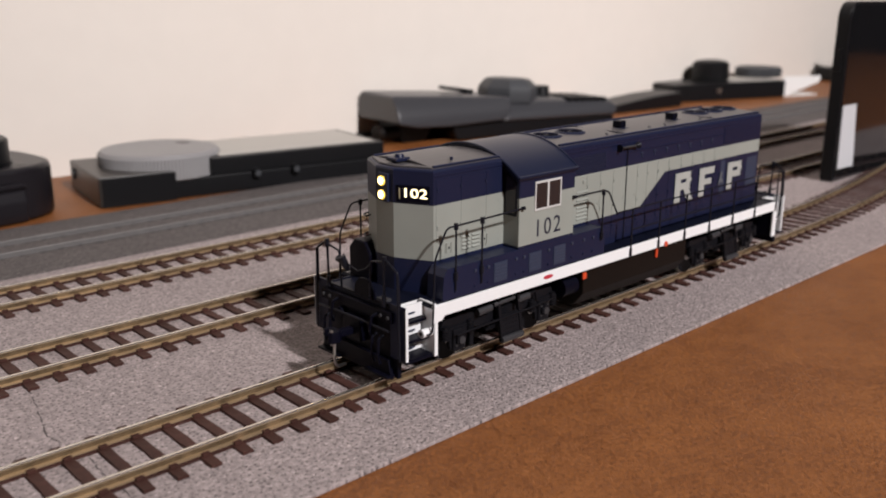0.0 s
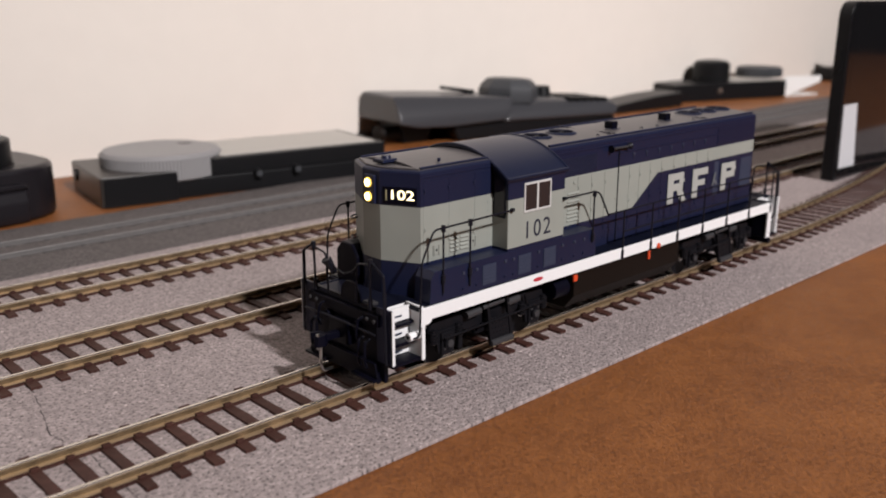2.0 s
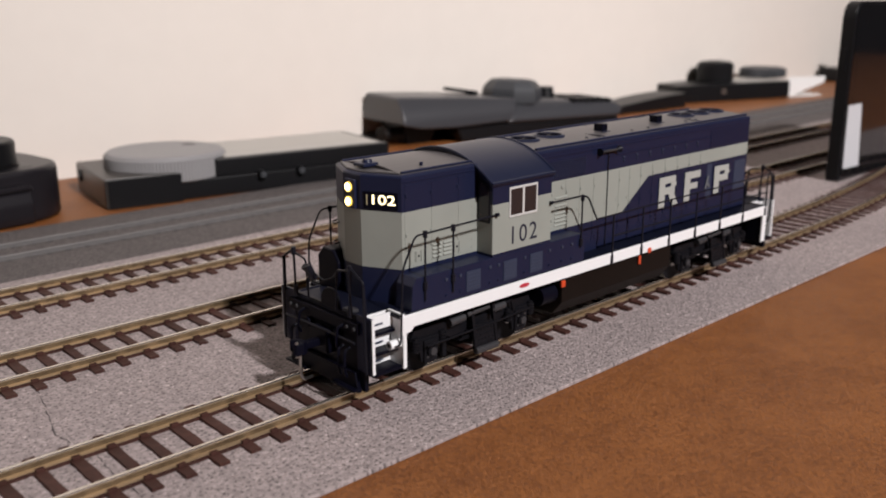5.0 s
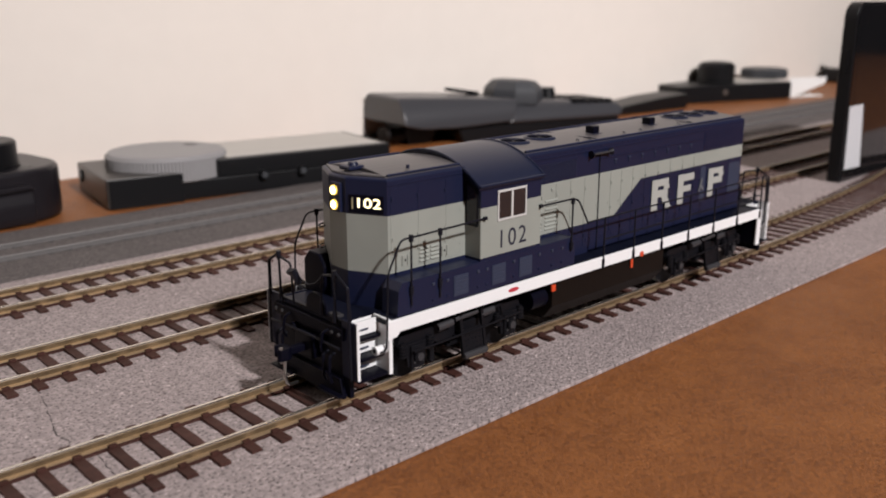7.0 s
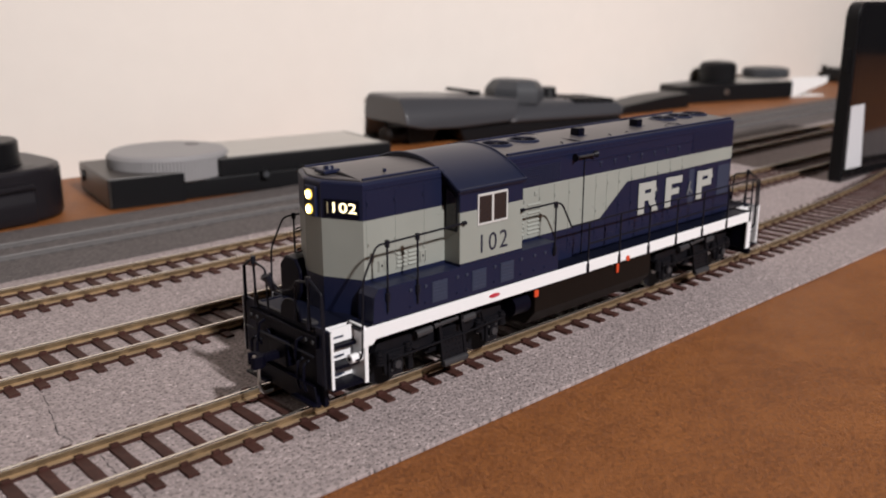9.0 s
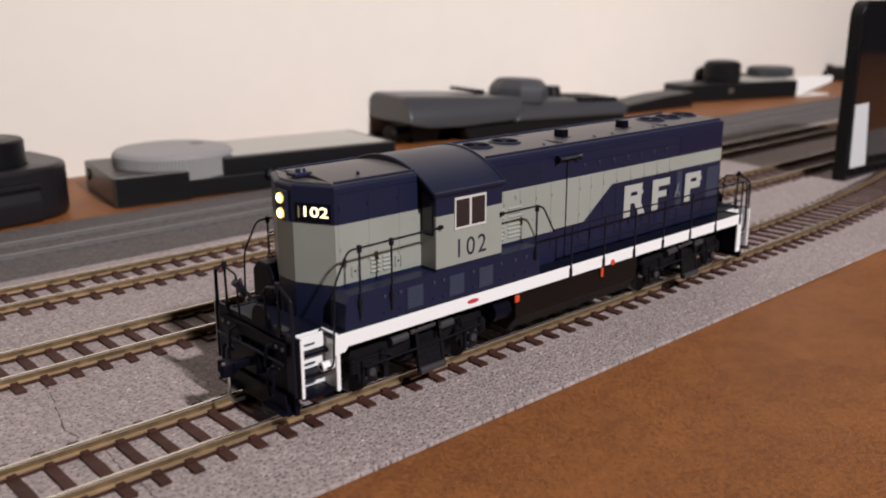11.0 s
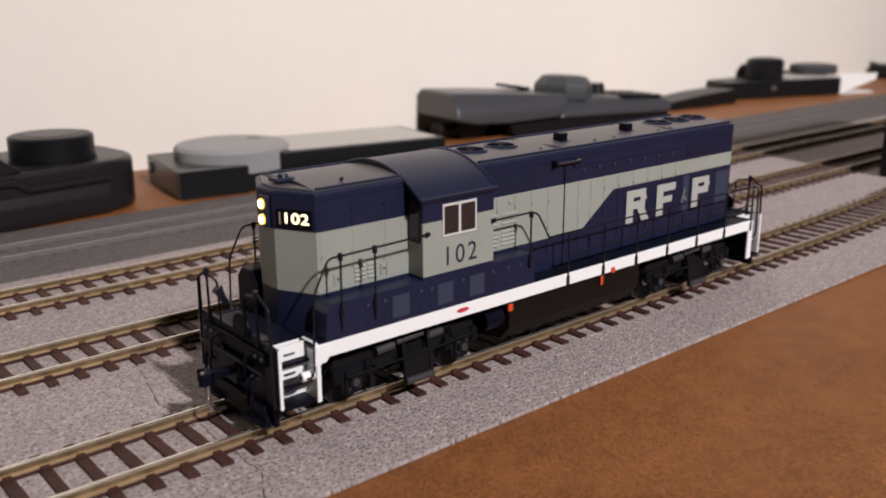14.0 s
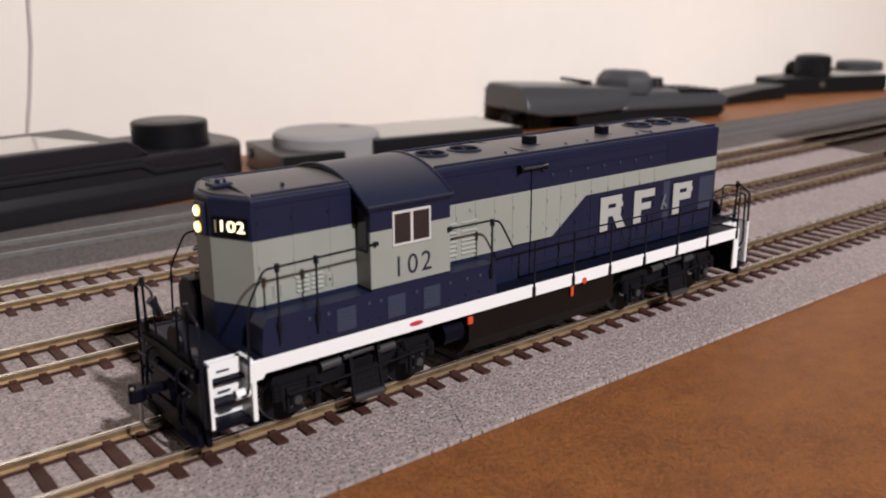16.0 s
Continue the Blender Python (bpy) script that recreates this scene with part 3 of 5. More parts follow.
short_hood = part("short_hood", hood(hood_plan, 21.3, 51.2), "hood", loco, "high short hood with canted corners", sharp=21)
long_plan = [(-30, -12.2), (77.2, -12.2), (77.2, 12.2), (-30, 12.2)]
long_hood = part("long_hood", hood(long_plan, 21.3, 51.4), "hood", loco, "long hood with a grey slanted band", sharp=21)
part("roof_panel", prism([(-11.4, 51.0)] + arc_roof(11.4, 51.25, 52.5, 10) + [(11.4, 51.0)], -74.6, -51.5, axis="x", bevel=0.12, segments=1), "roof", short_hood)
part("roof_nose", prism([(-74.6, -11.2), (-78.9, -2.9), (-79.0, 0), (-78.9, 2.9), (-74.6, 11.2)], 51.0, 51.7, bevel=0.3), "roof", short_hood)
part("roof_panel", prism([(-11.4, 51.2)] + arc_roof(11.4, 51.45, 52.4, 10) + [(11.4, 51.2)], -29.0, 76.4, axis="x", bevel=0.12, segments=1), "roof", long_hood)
for s in (-1, 1):
    part("roof_ridge", rod((-28.8, s * 10.9, 51.75), (76.6, s * 10.9, 51.75), 0.36, n=8), "blue", long_hood)
    part("roof_ridge", rod((-74.2, s * 10.9, 51.6), (-52, s * 10.9, 51.6), 0.3, n=8), "blue", short_hood)
    part("gutter", box(-29, 77.25, s * 12.25 - 0.12, s * 12.25 + 0.12, 49.3, 49.7, 0.05), "blue", long_hood)
    part("gutter", box(-74.8, -52, s * 12.25 - 0.12, s * 12.25 + 0.12, 49.5, 49.8, 0.05), "blue", short_hood)

# raised side boxes beside the cab, with louvred panels
for s in (-1, 1):
    bm = prism([(-77.2, 21.4), (-76.8, 27.2), (-75.6, 29.0), (-16.6, 29.0), (-15.6, 28.0), (-15.6, 21.4)], *sorted((s * 11.9, s * 17.55)), axis="y", bevel=0.2)
    side = part("battery_box", bm, "blue", loco)
    for x in (-57.7, -44.9, -35.2):
        pan = part("louvre_panel", box(x - 2.35, x + 2.35, s * 17.62 - 0.1, s * 17.62 + 0.1, 22.4, 27.3, 0.05), "panel", side)
        for k in range(5):
            z = 23.0 + k * 0.85
            part("slat", box(x - 2.0, x + 2.0, s * 17.74 - 0.06, s * 17.74 + 0.06, z, z + 0.4), "panel", pan)
    for x in (-73, -66.5, -62, -52, -49, -39.5, -30, -25, -21):
        part("latch", box(x - 0.38, x + 0.38, s * 17.66 - 0.16, s * 17.66 + 0.16, 26.5, 27.2, 0.1), "latch", side)
        part("latch", box(x - 0.4, x + 0.4, s * 17.66 - 0.14, s * 17.66 + 0.14, 22.8, 23.3, 0.1), "blue", side)

# cab
CAB0, CAB1 = -51.2, -29.7
cab_outline = [(-17.5, 28.9), (-17.5, 46.6)] + arc_roof(16.9, 47.4, 53.0)[1:-1] + [(17.5, 46.6), (17.5, 28.9)]
cab = part("cab", prism(cab_outline, CAB0, CAB1, axis="x", bevel=0.15, segments=1), "cab", loco, "cab with arched roof")
roof_out = arc_roof(18.0, 47.0, 53.6, 20)
roof_in = [(u, v - 0.7) for u, v in arc_roof(17.9, 46.9, 53.5, 20)]
part("cab_roof", prism(roof_out + roof_in[::-1], CAB0 - 0.9, CAB1 + 0.4, axis="x"), "cab_roof", cab, "arched dark blue cab roof")
for xx in (CAB0 - 0.8, CAB1 + 0.3):
    part("roof_rim", tube([(xx, u, v + 0.02) for u, v in roof_out], 0.32, n=6), "cab_roof", cab)
for s in (-1, 1):
    part("drip_rail", rod((CAB0 - 0.9, s * 18.0, 47.0), (CAB1 + 0.4, s * 18.0, 47.0), 0.42, n=8), "cab_roof", cab)
    y = s * 17.5
    frame_part = part("window_frame", box(-45.6, -35.4, y - 0.25, y + 0.25, 44.75, 45.3, 0.08), "frame_paint", cab, "pale window frame")
    for x0, x1, z0, z1 in ((-45.6, -35.4, 37.9, 38.4), (-45.6, -45.15, 38.4, 44.75), (-35.85, -35.4, 38.4, 44.75), (-40.9, -40.2, 38.4, 44.75)):
        part("frame_bar", box(x0, x1, y - 0.25, y + 0.25, z0, z1, 0.06), "frame_paint", frame_part)
    part("pane", box(-45.15, -40.9, y - 0.1, y + 0.12, 38.4, 44.75), "glass", frame_part)
    part("pane", box(-40.2, -35.85, y - 0.1, y + 0.12, 38.4, 44.75), "glass", frame_part)
    for xx, d in ((CAB0, -1), (CAB1, 1)):
        x = xx + d * 0.02
        gask = prism([(s * (12.5 + a), b) for a, b in ((0.0, 37.6), (0.3, 37.2), (3.9, 37.2), (4.2, 37.6), (4.2, 44.8), (3.4, 46.4), (0.4, 47.8), (0.0, 47.4))], x - 0.15, x + 0.15, axis="x")
        door_win = part("door_window", gask, "wire", cab, "tall black-framed cab end window")
        part("pane", prism([(s * (12.5 + a), b) for a, b in ((0.5, 37.9), (3.7, 37.9), (3.7, 44.6), (3.0, 46.0), (0.6, 47.0))], x + d * 0.1, x + d * 0.22, axis="x"), "glass", door_win)
    text_part("102", 6.3, "ink", cab, spot(-40.3, s * 17.52, 33.1) @ pose(0, 0, 0, 90, 0, 0 if s < 0 else 180), name="road_number", bold=0.05)

# short hood side details
for s in (-1, 1):
    y = s * 12.2
    for x0, x1 in ((-74.4, -66.6), (-66.2, -58.0), (-57.6, -52.2)):
        part("hood_door", box(x0, x1, y - 0.09, y + 0.09, 30.2, 48.8, 0.05), "hood", short_hood)
    for k in range(4):
        for x in (-66.0, -62.6):
            z = 30.9 + k * 0.95
            lip = prism([(y, z + 0.62), (y + s * 0.5, z), (y, z)], x, x + 2.8, axis="x", bevel=0.05, segments=1)
            part("louvre", lip, "grey", short_hood)
    for x in (-70.4, -58.2):
        part("access_plate", box(x - 1.2, x + 1.2, y + s * 0.1 - 0.12, y + s * 0.1 + 0.12, 31.0, 33.4, 0.08), "grey", short_hood)
        for u in (-0.95, 0.6):
            part("plate_edge", box(x + u, x + u + 0.35, y + s * 0.32 - 0.12, y + s * 0.32 + 0.12, 31.0, 33.4, 0.06), "grey", short_hood)
        part("key_slot", box(x - 0.2, x + 0.2, y + s * 0.24 - 0.06, y + s * 0.24 + 0.06, 31.9, 32.4), "wire", short_hood)
    for x in (-74.0, -58.0, -66.4):
        for z in (34.5, 37.5, 46.5):
            part("hinge", rod((x, y + s * 0.15, z - 0.4), (x, y + s * 0.15, z + 0.4), 0.24, n=6), "hood", short_hood)

# long hood side details
for s in (-1, 1):
    y = s * 12.2
    edges = [-24.0, -18.0, -12.0, -6.0, 0.2, 5.6, 10.6, 16.0, 22.0, 28.5, 35.0, 41.5, 48.0, 52.8]
    for a, b in zip(edges, edges[1:]):
        door = part("hood_door", box(a + 0.12, b - 0.12, y - 0.1, y + 0.1, 23.6, 42.6, 0.05), "hood", long_hood)
        for z in (26.5, 32.5, 39.5):
            part("hinge", rod((a + 0.45, y + s * 0.15, z - 0.4), (a + 0.45, y + s * 0.15, z + 0.4), 0.2, n=6), "hood", door)
        part("latch", box(b - 1.0, b - 0.6, y + s * 0.12 - 0.1, y + s * 0.12 + 0.1, 33.6, 34.4, 0.05), "hood", door)
        part("louvre_block", box(a + 1.2, b - 1.4, y + s * 0.12 - 0.1, y + s * 0.12 + 0.1, 24.4, 25.6, 0.05), "hood", door)
    for x in (-28.6, -22.2):
        for k in range(8):
            z = 30.8 + k * 1.05
            part("louvre", prism([(y, z + 0.6), (y + s * 0.42, z), (y, z)], x, x + 5.0, axis="x", bevel=0.05, segments=1), "grey", long_hood)
        part("lift_lug", box(x + 2.4, x + 3.4, y + s * 0.2 - 0.15, y + s * 0.2 + 0.15, 40.6, 41.5, 0.1), "grey", long_hood)
    part("screen_frame", box(-26.2, -9.4, y - 0.12, y + 0.12, 43.4, 48.6, 0.06), "blue", long_hood)
    mesh_bm = bmesh.new()
    for i in range(26):
        for j in range(8):
            x, z = -25.7 + i * 0.62 + (j % 2) * 0.31, 43.9 + j * 0.56
            box(x - 0.18, x + 0.18, y + s * 0.17 - 0.08, y + s * 0.17 + 0.08, z - 0.17, z + 0.17, bm=mesh_bm)
    tagged(part("screen_mesh", mesh_bm, "mesh", long_hood, "diamond mesh intake screen"), kind="stuff")
    grille = part("radiator_grille", box(53.2, 76.2, y - 0.1, y + 0.1, 43.6, 49.0, 0.06), "blue", long_hood)
    for k in range(9):
        part("slat", box(53.6, 75.8, y + s * 0.14 - 0.08, y + s * 0.14 + 0.08, 43.9 + k * 0.56, 44.2 + k * 0.56), "blue", grille)
    part("rear_panel", box(69.5, 76.4, y - 0.08, y + 0.1, 27.5, 37.4, 0.05), "panel", long_hood)
    part("rear_panel", box(49.6, 55.4, y - 0.08, y + 0.12, 27.0, 38.2, 0.05), "panel", long_hood)
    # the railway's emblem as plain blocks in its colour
    yy = y + s * 0.36
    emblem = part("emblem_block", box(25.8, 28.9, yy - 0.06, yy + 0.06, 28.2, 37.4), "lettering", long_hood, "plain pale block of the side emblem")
    for x0, x1, z0, z1 in ((28.9, 34.4, 35.2, 37.35), (28.9, 34.2, 31.9, 34.1), (32.0, 34.9, 34.1, 35.2),
                           (39.6, 42.7, 28.2, 37.3), (42.7, 48.4, 35.0, 37.2), (42.7, 46.9, 31.7, 33.6),
                           (56.8, 59.9, 28.2, 37.1), (59.9, 65.4, 35.2, 37.0), (59.9, 65.2, 32.0, 34.1), (63.0, 65.9, 34.1, 35.2)):
        part("emblem_piece", box(x0, x1, yy - 0.06, yy + 0.06, z0, z1, 0.05), "lettering", emblem)
    part("emblem_piece", prism([(30.8, 31.9), (33.9, 31.9), (36.2, 28.2), (32.9, 28.2)], yy - 0.06, yy + 0.06, axis="y"), "lettering", emblem)
    for lean in ([(51.4, 30.6), (52.2, 30.6), (53.6, 34.6), (52.8, 34.6)], [(52.6, 31.9), (54.2, 30.6), (54.2, 31.5), (53.0, 32.6)]):
        part("emblem_mark", prism(lean, yy - 0.05, yy + 0.05, axis="y"), "mark", emblem)
    # horn on the hood side
    horn = part("horn", rod((-4.2, y + s * 1.0, 48.6), (3.2, y + s * 1.0, 48.6), 0.34, n=10), "cylinder", long_hood, "black air horn")
    part("bell", rod((-4.8, y + s * 1.0, 48.6), (-3.4, y + s * 1.0, 48.6), 1.1, n=14, r2=0.4), "wire", horn)
    part("bell", rod((2.8, y + s * 1.0, 48.6), (4.2, y + s * 1.0, 48.6), 0.4, n=14, r2=1.0), "wire", horn)
    part("bracket", box(-1.0, 0.2, *sorted((y, y + s * 1.0)), 48.2, 48.7), "wire", horn)
    part("conduit", rod((0.2, y + s * 0.25, 21.4), (0.2, y + s * 0.25, 48.4), 0.16, n=6), "wire", long_hood)

# rivet rows along the hood tops and cab
for s in (-1, 1):
    for k in range(7):
        x = 7.5 + k * 6.4
        clip = part("door_clip", box(x - 0.5, x + 0.5, s * 12.34 - 0.18, s * 12.34 + 0.18, 45.6, 46.1, 0.08), "panel", long_hood)
        part("clip_pin", rod((x, s * 12.2, 44.9), (x, s * 12.55, 44.9), 0.2, n=6), "panel", clip)
    part("belt_rail", box(0.8, 52.6, s * 12.28 - 0.1, s * 12.28 + 0.1, 46.7, 47.0, 0.05), "blue", long_hood)
    row = bmesh.new()
    for k in range(42):
        rod((-27 + k * 2.5, s * 12.2, 50.4), (-27 + k * 2.5, s * 12.45, 50.4), 0.1, bm=row, n=5)
    tagged(part("rivet_row", row, "blue", long_hood), kind="stuff")
    row = bmesh.new()
    for k in range(10):
        rod((-74 + k * 2.3, s * 12.2, 48.9), (-74 + k * 2.3, s * 12.4, 48.9), 0.16, bm=row, n=5)
    for z in (31, 33, 35, 37, 39, 41, 44, 46):
        rod((-53.2, s * 12.2, z), (-53.2, s * 12.4, z), 0.14, bm=row, n=5)
    tagged(part("rivet_row", row, "hood", short_hood), kind="stuff")

# roof fittings
def fan(x, y, r, parent):
    ring = bmesh.new()
    n = 24
    prof = [(r + 0.5, 52.0), (r, 52.7), (r - 0.5, 52.9), (r - 0.9, 52.7), (r - 0.9, 52.3)]
    rings = [[ring.verts.new((x + q * math.cos(2 * math.pi * k / n), y + q * math.sin(2 * math.pi * k / n), z)) for k in range(n)] for q, z in prof]
    for a, b in zip(rings, rings[1:]):
        for k in range(n):
            ring.faces.new((a[k], a[(k + 1) % n], b[(k + 1) % n], b[k]))
    f = part("fan_housing", ring, "cab_roof", parent, "round roof fan housing")
    part("fan_well", rod((x, y, 52.12), (x, y, 52.4), r - 0.8, n=24), "black", f)
    for k in range(6):
        a = math.pi * k / 6
        c, s = math.cos(a) * (r - 0.7), math.sin(a) * (r - 0.7)
        part("guard_bar", rod((x - c, y - s, 52.72), (x + c, y + s, 52.72), 0.14, n=5), "black", f)
    part("hub", rod((x, y, 52.4), (x, y, 52.9), 1.2, n=12), "cab_roof", f)


for x, y in ((-21.5, 0), (-11.0, 0), (54.5, 0), (63.5, 0), (72.3, 0)):
    fan(x, y, 4.3, long_hood)
for x in (8.0, 35.5):
    st = part("exhaust_stack", box(x - 1.35, x + 1.35, -4.8, -1.8, 51.9, 54.3, 0.25), "black", long_hood, "black square exhaust stack")
    part("stack_mouth", box(x - 0.9, x + 0.9, -4.3, -2.3, 54.3, 54.36), "wire", st)
    part("stack_base", box(x - 1.9, x + 1.9, -5.4, -1.2, 51.8, 52.35, 0.1), "cab_roof", st)
for x in (-5, 0.2, 16, 24, 44, 50):
    for y in (-8.5, 8.5):
        part("lift_ring", tube([(x, y - 0.4, 51.6), (x, y - 0.3, 52.3), (x, y + 0.3, 52.3), (x, y + 0.4, 51.6)], 0.13, n=5), "cab_roof", long_hood)
part("roof_seam", box(0.0, 0.4, -10.6, 10.6, 52.1, 52.3), "blue", long_hood)
part("roof_seam", box(48.4, 48.8, -10.6, 10.6, 52.1, 52.3), "blue", long_hood)
part("bell_bracket", box(-78.0, -73.6, -2.4, 1.6, 52.0, 52.9, 0.3), "blue", short_hood)
part("bell_cap", rod((-75.6, -0.6, 52.8), (-75.6, -0.6, 53.6), 1.3, n=14, r2=1.0), "blue", short_hood)
part("lift_ring", rod((-66, -8.5, 52.0), (-66, -8.5, 52.8), 0.4, n=8), "blue", short_hood)

# headlights and number boards
lamp_body = part("headlight_housing", prism([(-1.9, 42.8), (1.9, 42.8), (1.9, 49.6), (-1.9, 49.6)], -80.6, -79.6, axis="x", bevel=0.4), "blue", short_hood, "twin headlight housing")
for z in (44.5, 47.8):
    part("lens_ring", rod((-80.95, 0, z), (-80.3, 0, z), 1.16, n=20), "lens_glow", lamp_body)
    part("headlight", rod((-81.1, 0, z), (-80.85, 0, z), 0.84, n=20, r2=0.90), "lamp", lamp_body, "glowing warm headlight")
for s in (-1,):
    a, b = Vector((-79.8, s * 3.2, 0)), Vector((-75.2, s * 12.2, 0))
    u = (b - a).normalized()
    nrm = Vector((-abs(u.y), s * abs(u.x), 0))
    mid = (a + b) / 2 + nrm * 0.12
    ang = math.degrees(math.atan2(nrm.y, nrm.x))
    board = box(-0.18, 0.18, -4.2, 4.2, 43.3, 47.3, 0.1)
    turned(board, mm(mid.x, mid.y, 0, 0, 0, ang))
    nb = part("number_board", board, "black", short_hood, "black number board with lit digits")
    part("lit_edge", turned(box(0.15, 0.24, -3.5, -3.2, 44.1, 46.6, 0.04), mm(mid.x, mid.y, 0, 0, 0, ang)), "edge_glow", nb)
    text_part("102", 3.15, "glow", nb, spot(mid.x + nrm.x * 0.2 - nrm.y * 0.45, mid.y + nrm.y * 0.2 + nrm.x * 0.45, 45.4) @ pose(0, 0, 0, 90, 0, ang + 90), name="lit_number", wide=1.42, gap=1.0, bold=0.26)

# grab irons up one canted corner of the nose
for z in (32.4, 37.4):
    irons = rounded([(-76.7, 9.4, z), (-77.8, 10.0, z - 0.4), (-76.7, 12.3, z - 0.4), (-75.5, 11.7, z)], 0.5)
    part("grab_iron", tube(irons, 0.22, n=6), "wire", short_hood)

# fuel tank and its fittings
tank = part("fuel_tank", prism([(-16.9, 17.9), (16.9, 17.9), (16.9, 11.2), (13.6, 7.2), (-13.6, 7.2), (-16.9, 11.2)], -23.6, 27.5, axis="x", bevel=0.3), "tank", loco, "brown-black fuel tank")
for s in (-1, 1):
    part("fuel_filler", box(-24.3, -22.7, s * 17.1 - 0.3, s * 17.1 + 0.3, 15.5, 17.3, 0.2), "red", tank, "orange fuel filler")
    part("emergency_pull", box(10.1, 11.1, s * 17.4 - 0.25, s * 17.4 + 0.25, 15.1, 17.7, 0.15), "red", tank, "orange pull handle")
    part("filler_cap", rod((14.5, s * 17.4, 18.6), (14.5, s * 18.2, 18.6), 0.8, n=14), "red", tank, "round red cap")
    part("builder_plate", turned(rod((0, 0, -0.06), (0, 0, 0.06), 1.0, n=18), mm(-39.8, s * 17.94, 19.8, 90, 0, 0) @ Matrix.Diagonal((1.9, 0.52, 1, 1))), "crimson", loco, "small red oval plate")
    part("air_reservoir", rod((-30, s * 13.5, 13.5), (-24.2, s * 13.5, 13.5), 2.6, n=16), "black", tank)

# trucks with turning wheels
WHEELSETS = []


def truck(xc):
    ob = part("truck", box(xc - 14, xc + 14, -6, 6, 8, 12, 0.5), "truck", loco, "black four-wheel truck")
    for s in (-1, 1):
        y = s * 12.6
        out = [(xc - 21, 12.6), (xc - 20, 14.8), (xc - 11, 15.2), (xc - 8, 13.4), (xc + 8, 13.4), (xc + 11, 15.2), (xc + 20, 14.8), (xc + 21, 12.6),
               (xc + 19, 11.2), (xc + 11.5, 12.0), (xc + 8.5, 10.4), (xc - 8.5, 10.4), (xc - 11.5, 12.0), (xc - 19, 11.2)]
        fr = part("side_frame", prism(out, y - 0.9, y + 0.9, axis="y", bevel=0.3), "truck", ob)
        for dx in (-15.75, 15.75):
            part("journal_box", box(xc + dx - 2.1, xc + dx + 2.1, *sorted((y + s * 0.4, y + s * 2.2)), 6.4, 12.2, 0.5), "truck", fr)
            part("journal_cap", rod((xc + dx, y + s * 2.3, 9.4), (xc + dx, y + s * 2.9, 9.4), 1.5, n=14), "truck", fr)
            for side in (-1, 1):
                coil = bmesh.new()
                for k in range(4):
                    rod((xc + dx + side * 4.2, y + s * 1.3, 9.9 + k * 0.75), (xc + dx + side * 4.2, y + s * 1.3, 10.4 + k * 0.75), 1.15, bm=coil, n=10)
                rod((xc + dx + side * 4.2, y + s * 1.3, 9.6), (xc + dx + side * 4.2, y + s * 1.3, 13.2), 0.8, bm=coil, n=8)
                part("coil_spring", coil, "truck", fr)
            part("brake_cylinder", rod((xc + dx * 0.45 - 2.6, y + s * 2.0, 14.6), (xc + dx * 0.45 + 2.2, y + s * 2.0, 14.9), 1.0, n=14), "cylinder", fr)
            part("brake_shoe", box(xc + dx * 0.56 - 0.7, xc + dx * 0.56 + 0.7, y - 1.8, y - 0.6 * s, 5.2, 9.6, 0.2) if s > 0 else box(xc + dx * 0.56 - 0.7, xc + dx * 0.56 + 0.7, y + 0.6, y + 1.8, 5.2, 9.6, 0.2), "truck", fr)
        leaf = bmesh.new()
        for k in range(5):
            w = 6.2 - k * 0.9
            box(xc - w, xc + w, y + s * 1.2 - 0.6, y + s * 1.2 + 0.6, 9.0 + k * 0.55, 9.4 + k * 0.55, bm=leaf)
        part("leaf_spring", leaf, "truck", fr)
        hang = mm(xc + 1.2, y + s * 3.1, 10.6, 9 * s, 0, 0)
        plate = part("step_plate", turned(box(-3.1, 3.1, -0.25, 0.25, -4.0, 1.8, 0.1), hang), "truck", fr, "dark dimpled step plate")
        for k in range(5):
            for j in range(5):
                u = -2.7 + k * 1.2 + (j % 2) * 0.4
                part("stud", turned(box(u - 0.3, u + 0.3, s * 0.25 - 0.15, s * 0.25 + 0.15, -0.2, 0.2, 0.06), hang @ mm(0, 0, -3.2 + j * 1.15)), "truck", plate)
        for u in (-3.7, 3.6):
            part("hanger", turned(box(u - 0.45, u + 0.45, -0.5, 0.5, -5.0, 6.2, 0.12), hang), "truck", fr)
        step = part("footstep", rod((xc - 2.8, y + s * 4.1, 6.2), (xc + 4.8, y + s * 4.1, 6.2), 0.85, n=14), "cylinder", fr, "grey rounded foot bar")
        part("step_end", rod((xc + 4.8, y + s * 4.1, 6.2), (xc + 5.2, y + s * 4.1, 6.2), 0.6, n=12), "truck", step)
        part("spring_roller", rod((xc - 4.2, y + s * 2.2, 15.4), (xc + 3.4, y + s * 2.2, 15.8), 0.7, n=12), "cylinder", fr)
        for dx in (-15.75, 15.75):
            cap = part("bearing_ring", rod((xc + dx, y + s * 2.8, 9.4), (xc + dx, y + s * 3.2, 9.4), 0.95, n=14), "cylinder", fr)
            for a in (0.8, 2.4, 3.9, 5.5):
                p = (xc + dx + 1.75 * math.cos(a), 9.4 + 1.9 * math.sin(a))
                part("cap_bolt", rod((p[0], y + s * 2.1, p[1]), (p[0], y + s * 2.5, p[1]), 0.32, n=6), "cylinder", cap)
            part("pedestal", prism([(xc + dx - 3.4, 12.6), (xc + dx - 2.6, 6.8), (xc + dx + 2.6, 6.8), (xc + dx + 3.4, 12.6)], *sorted((y + s * 0.2, y + s * 1.5)), axis="y", bevel=0.3), "truck", fr)
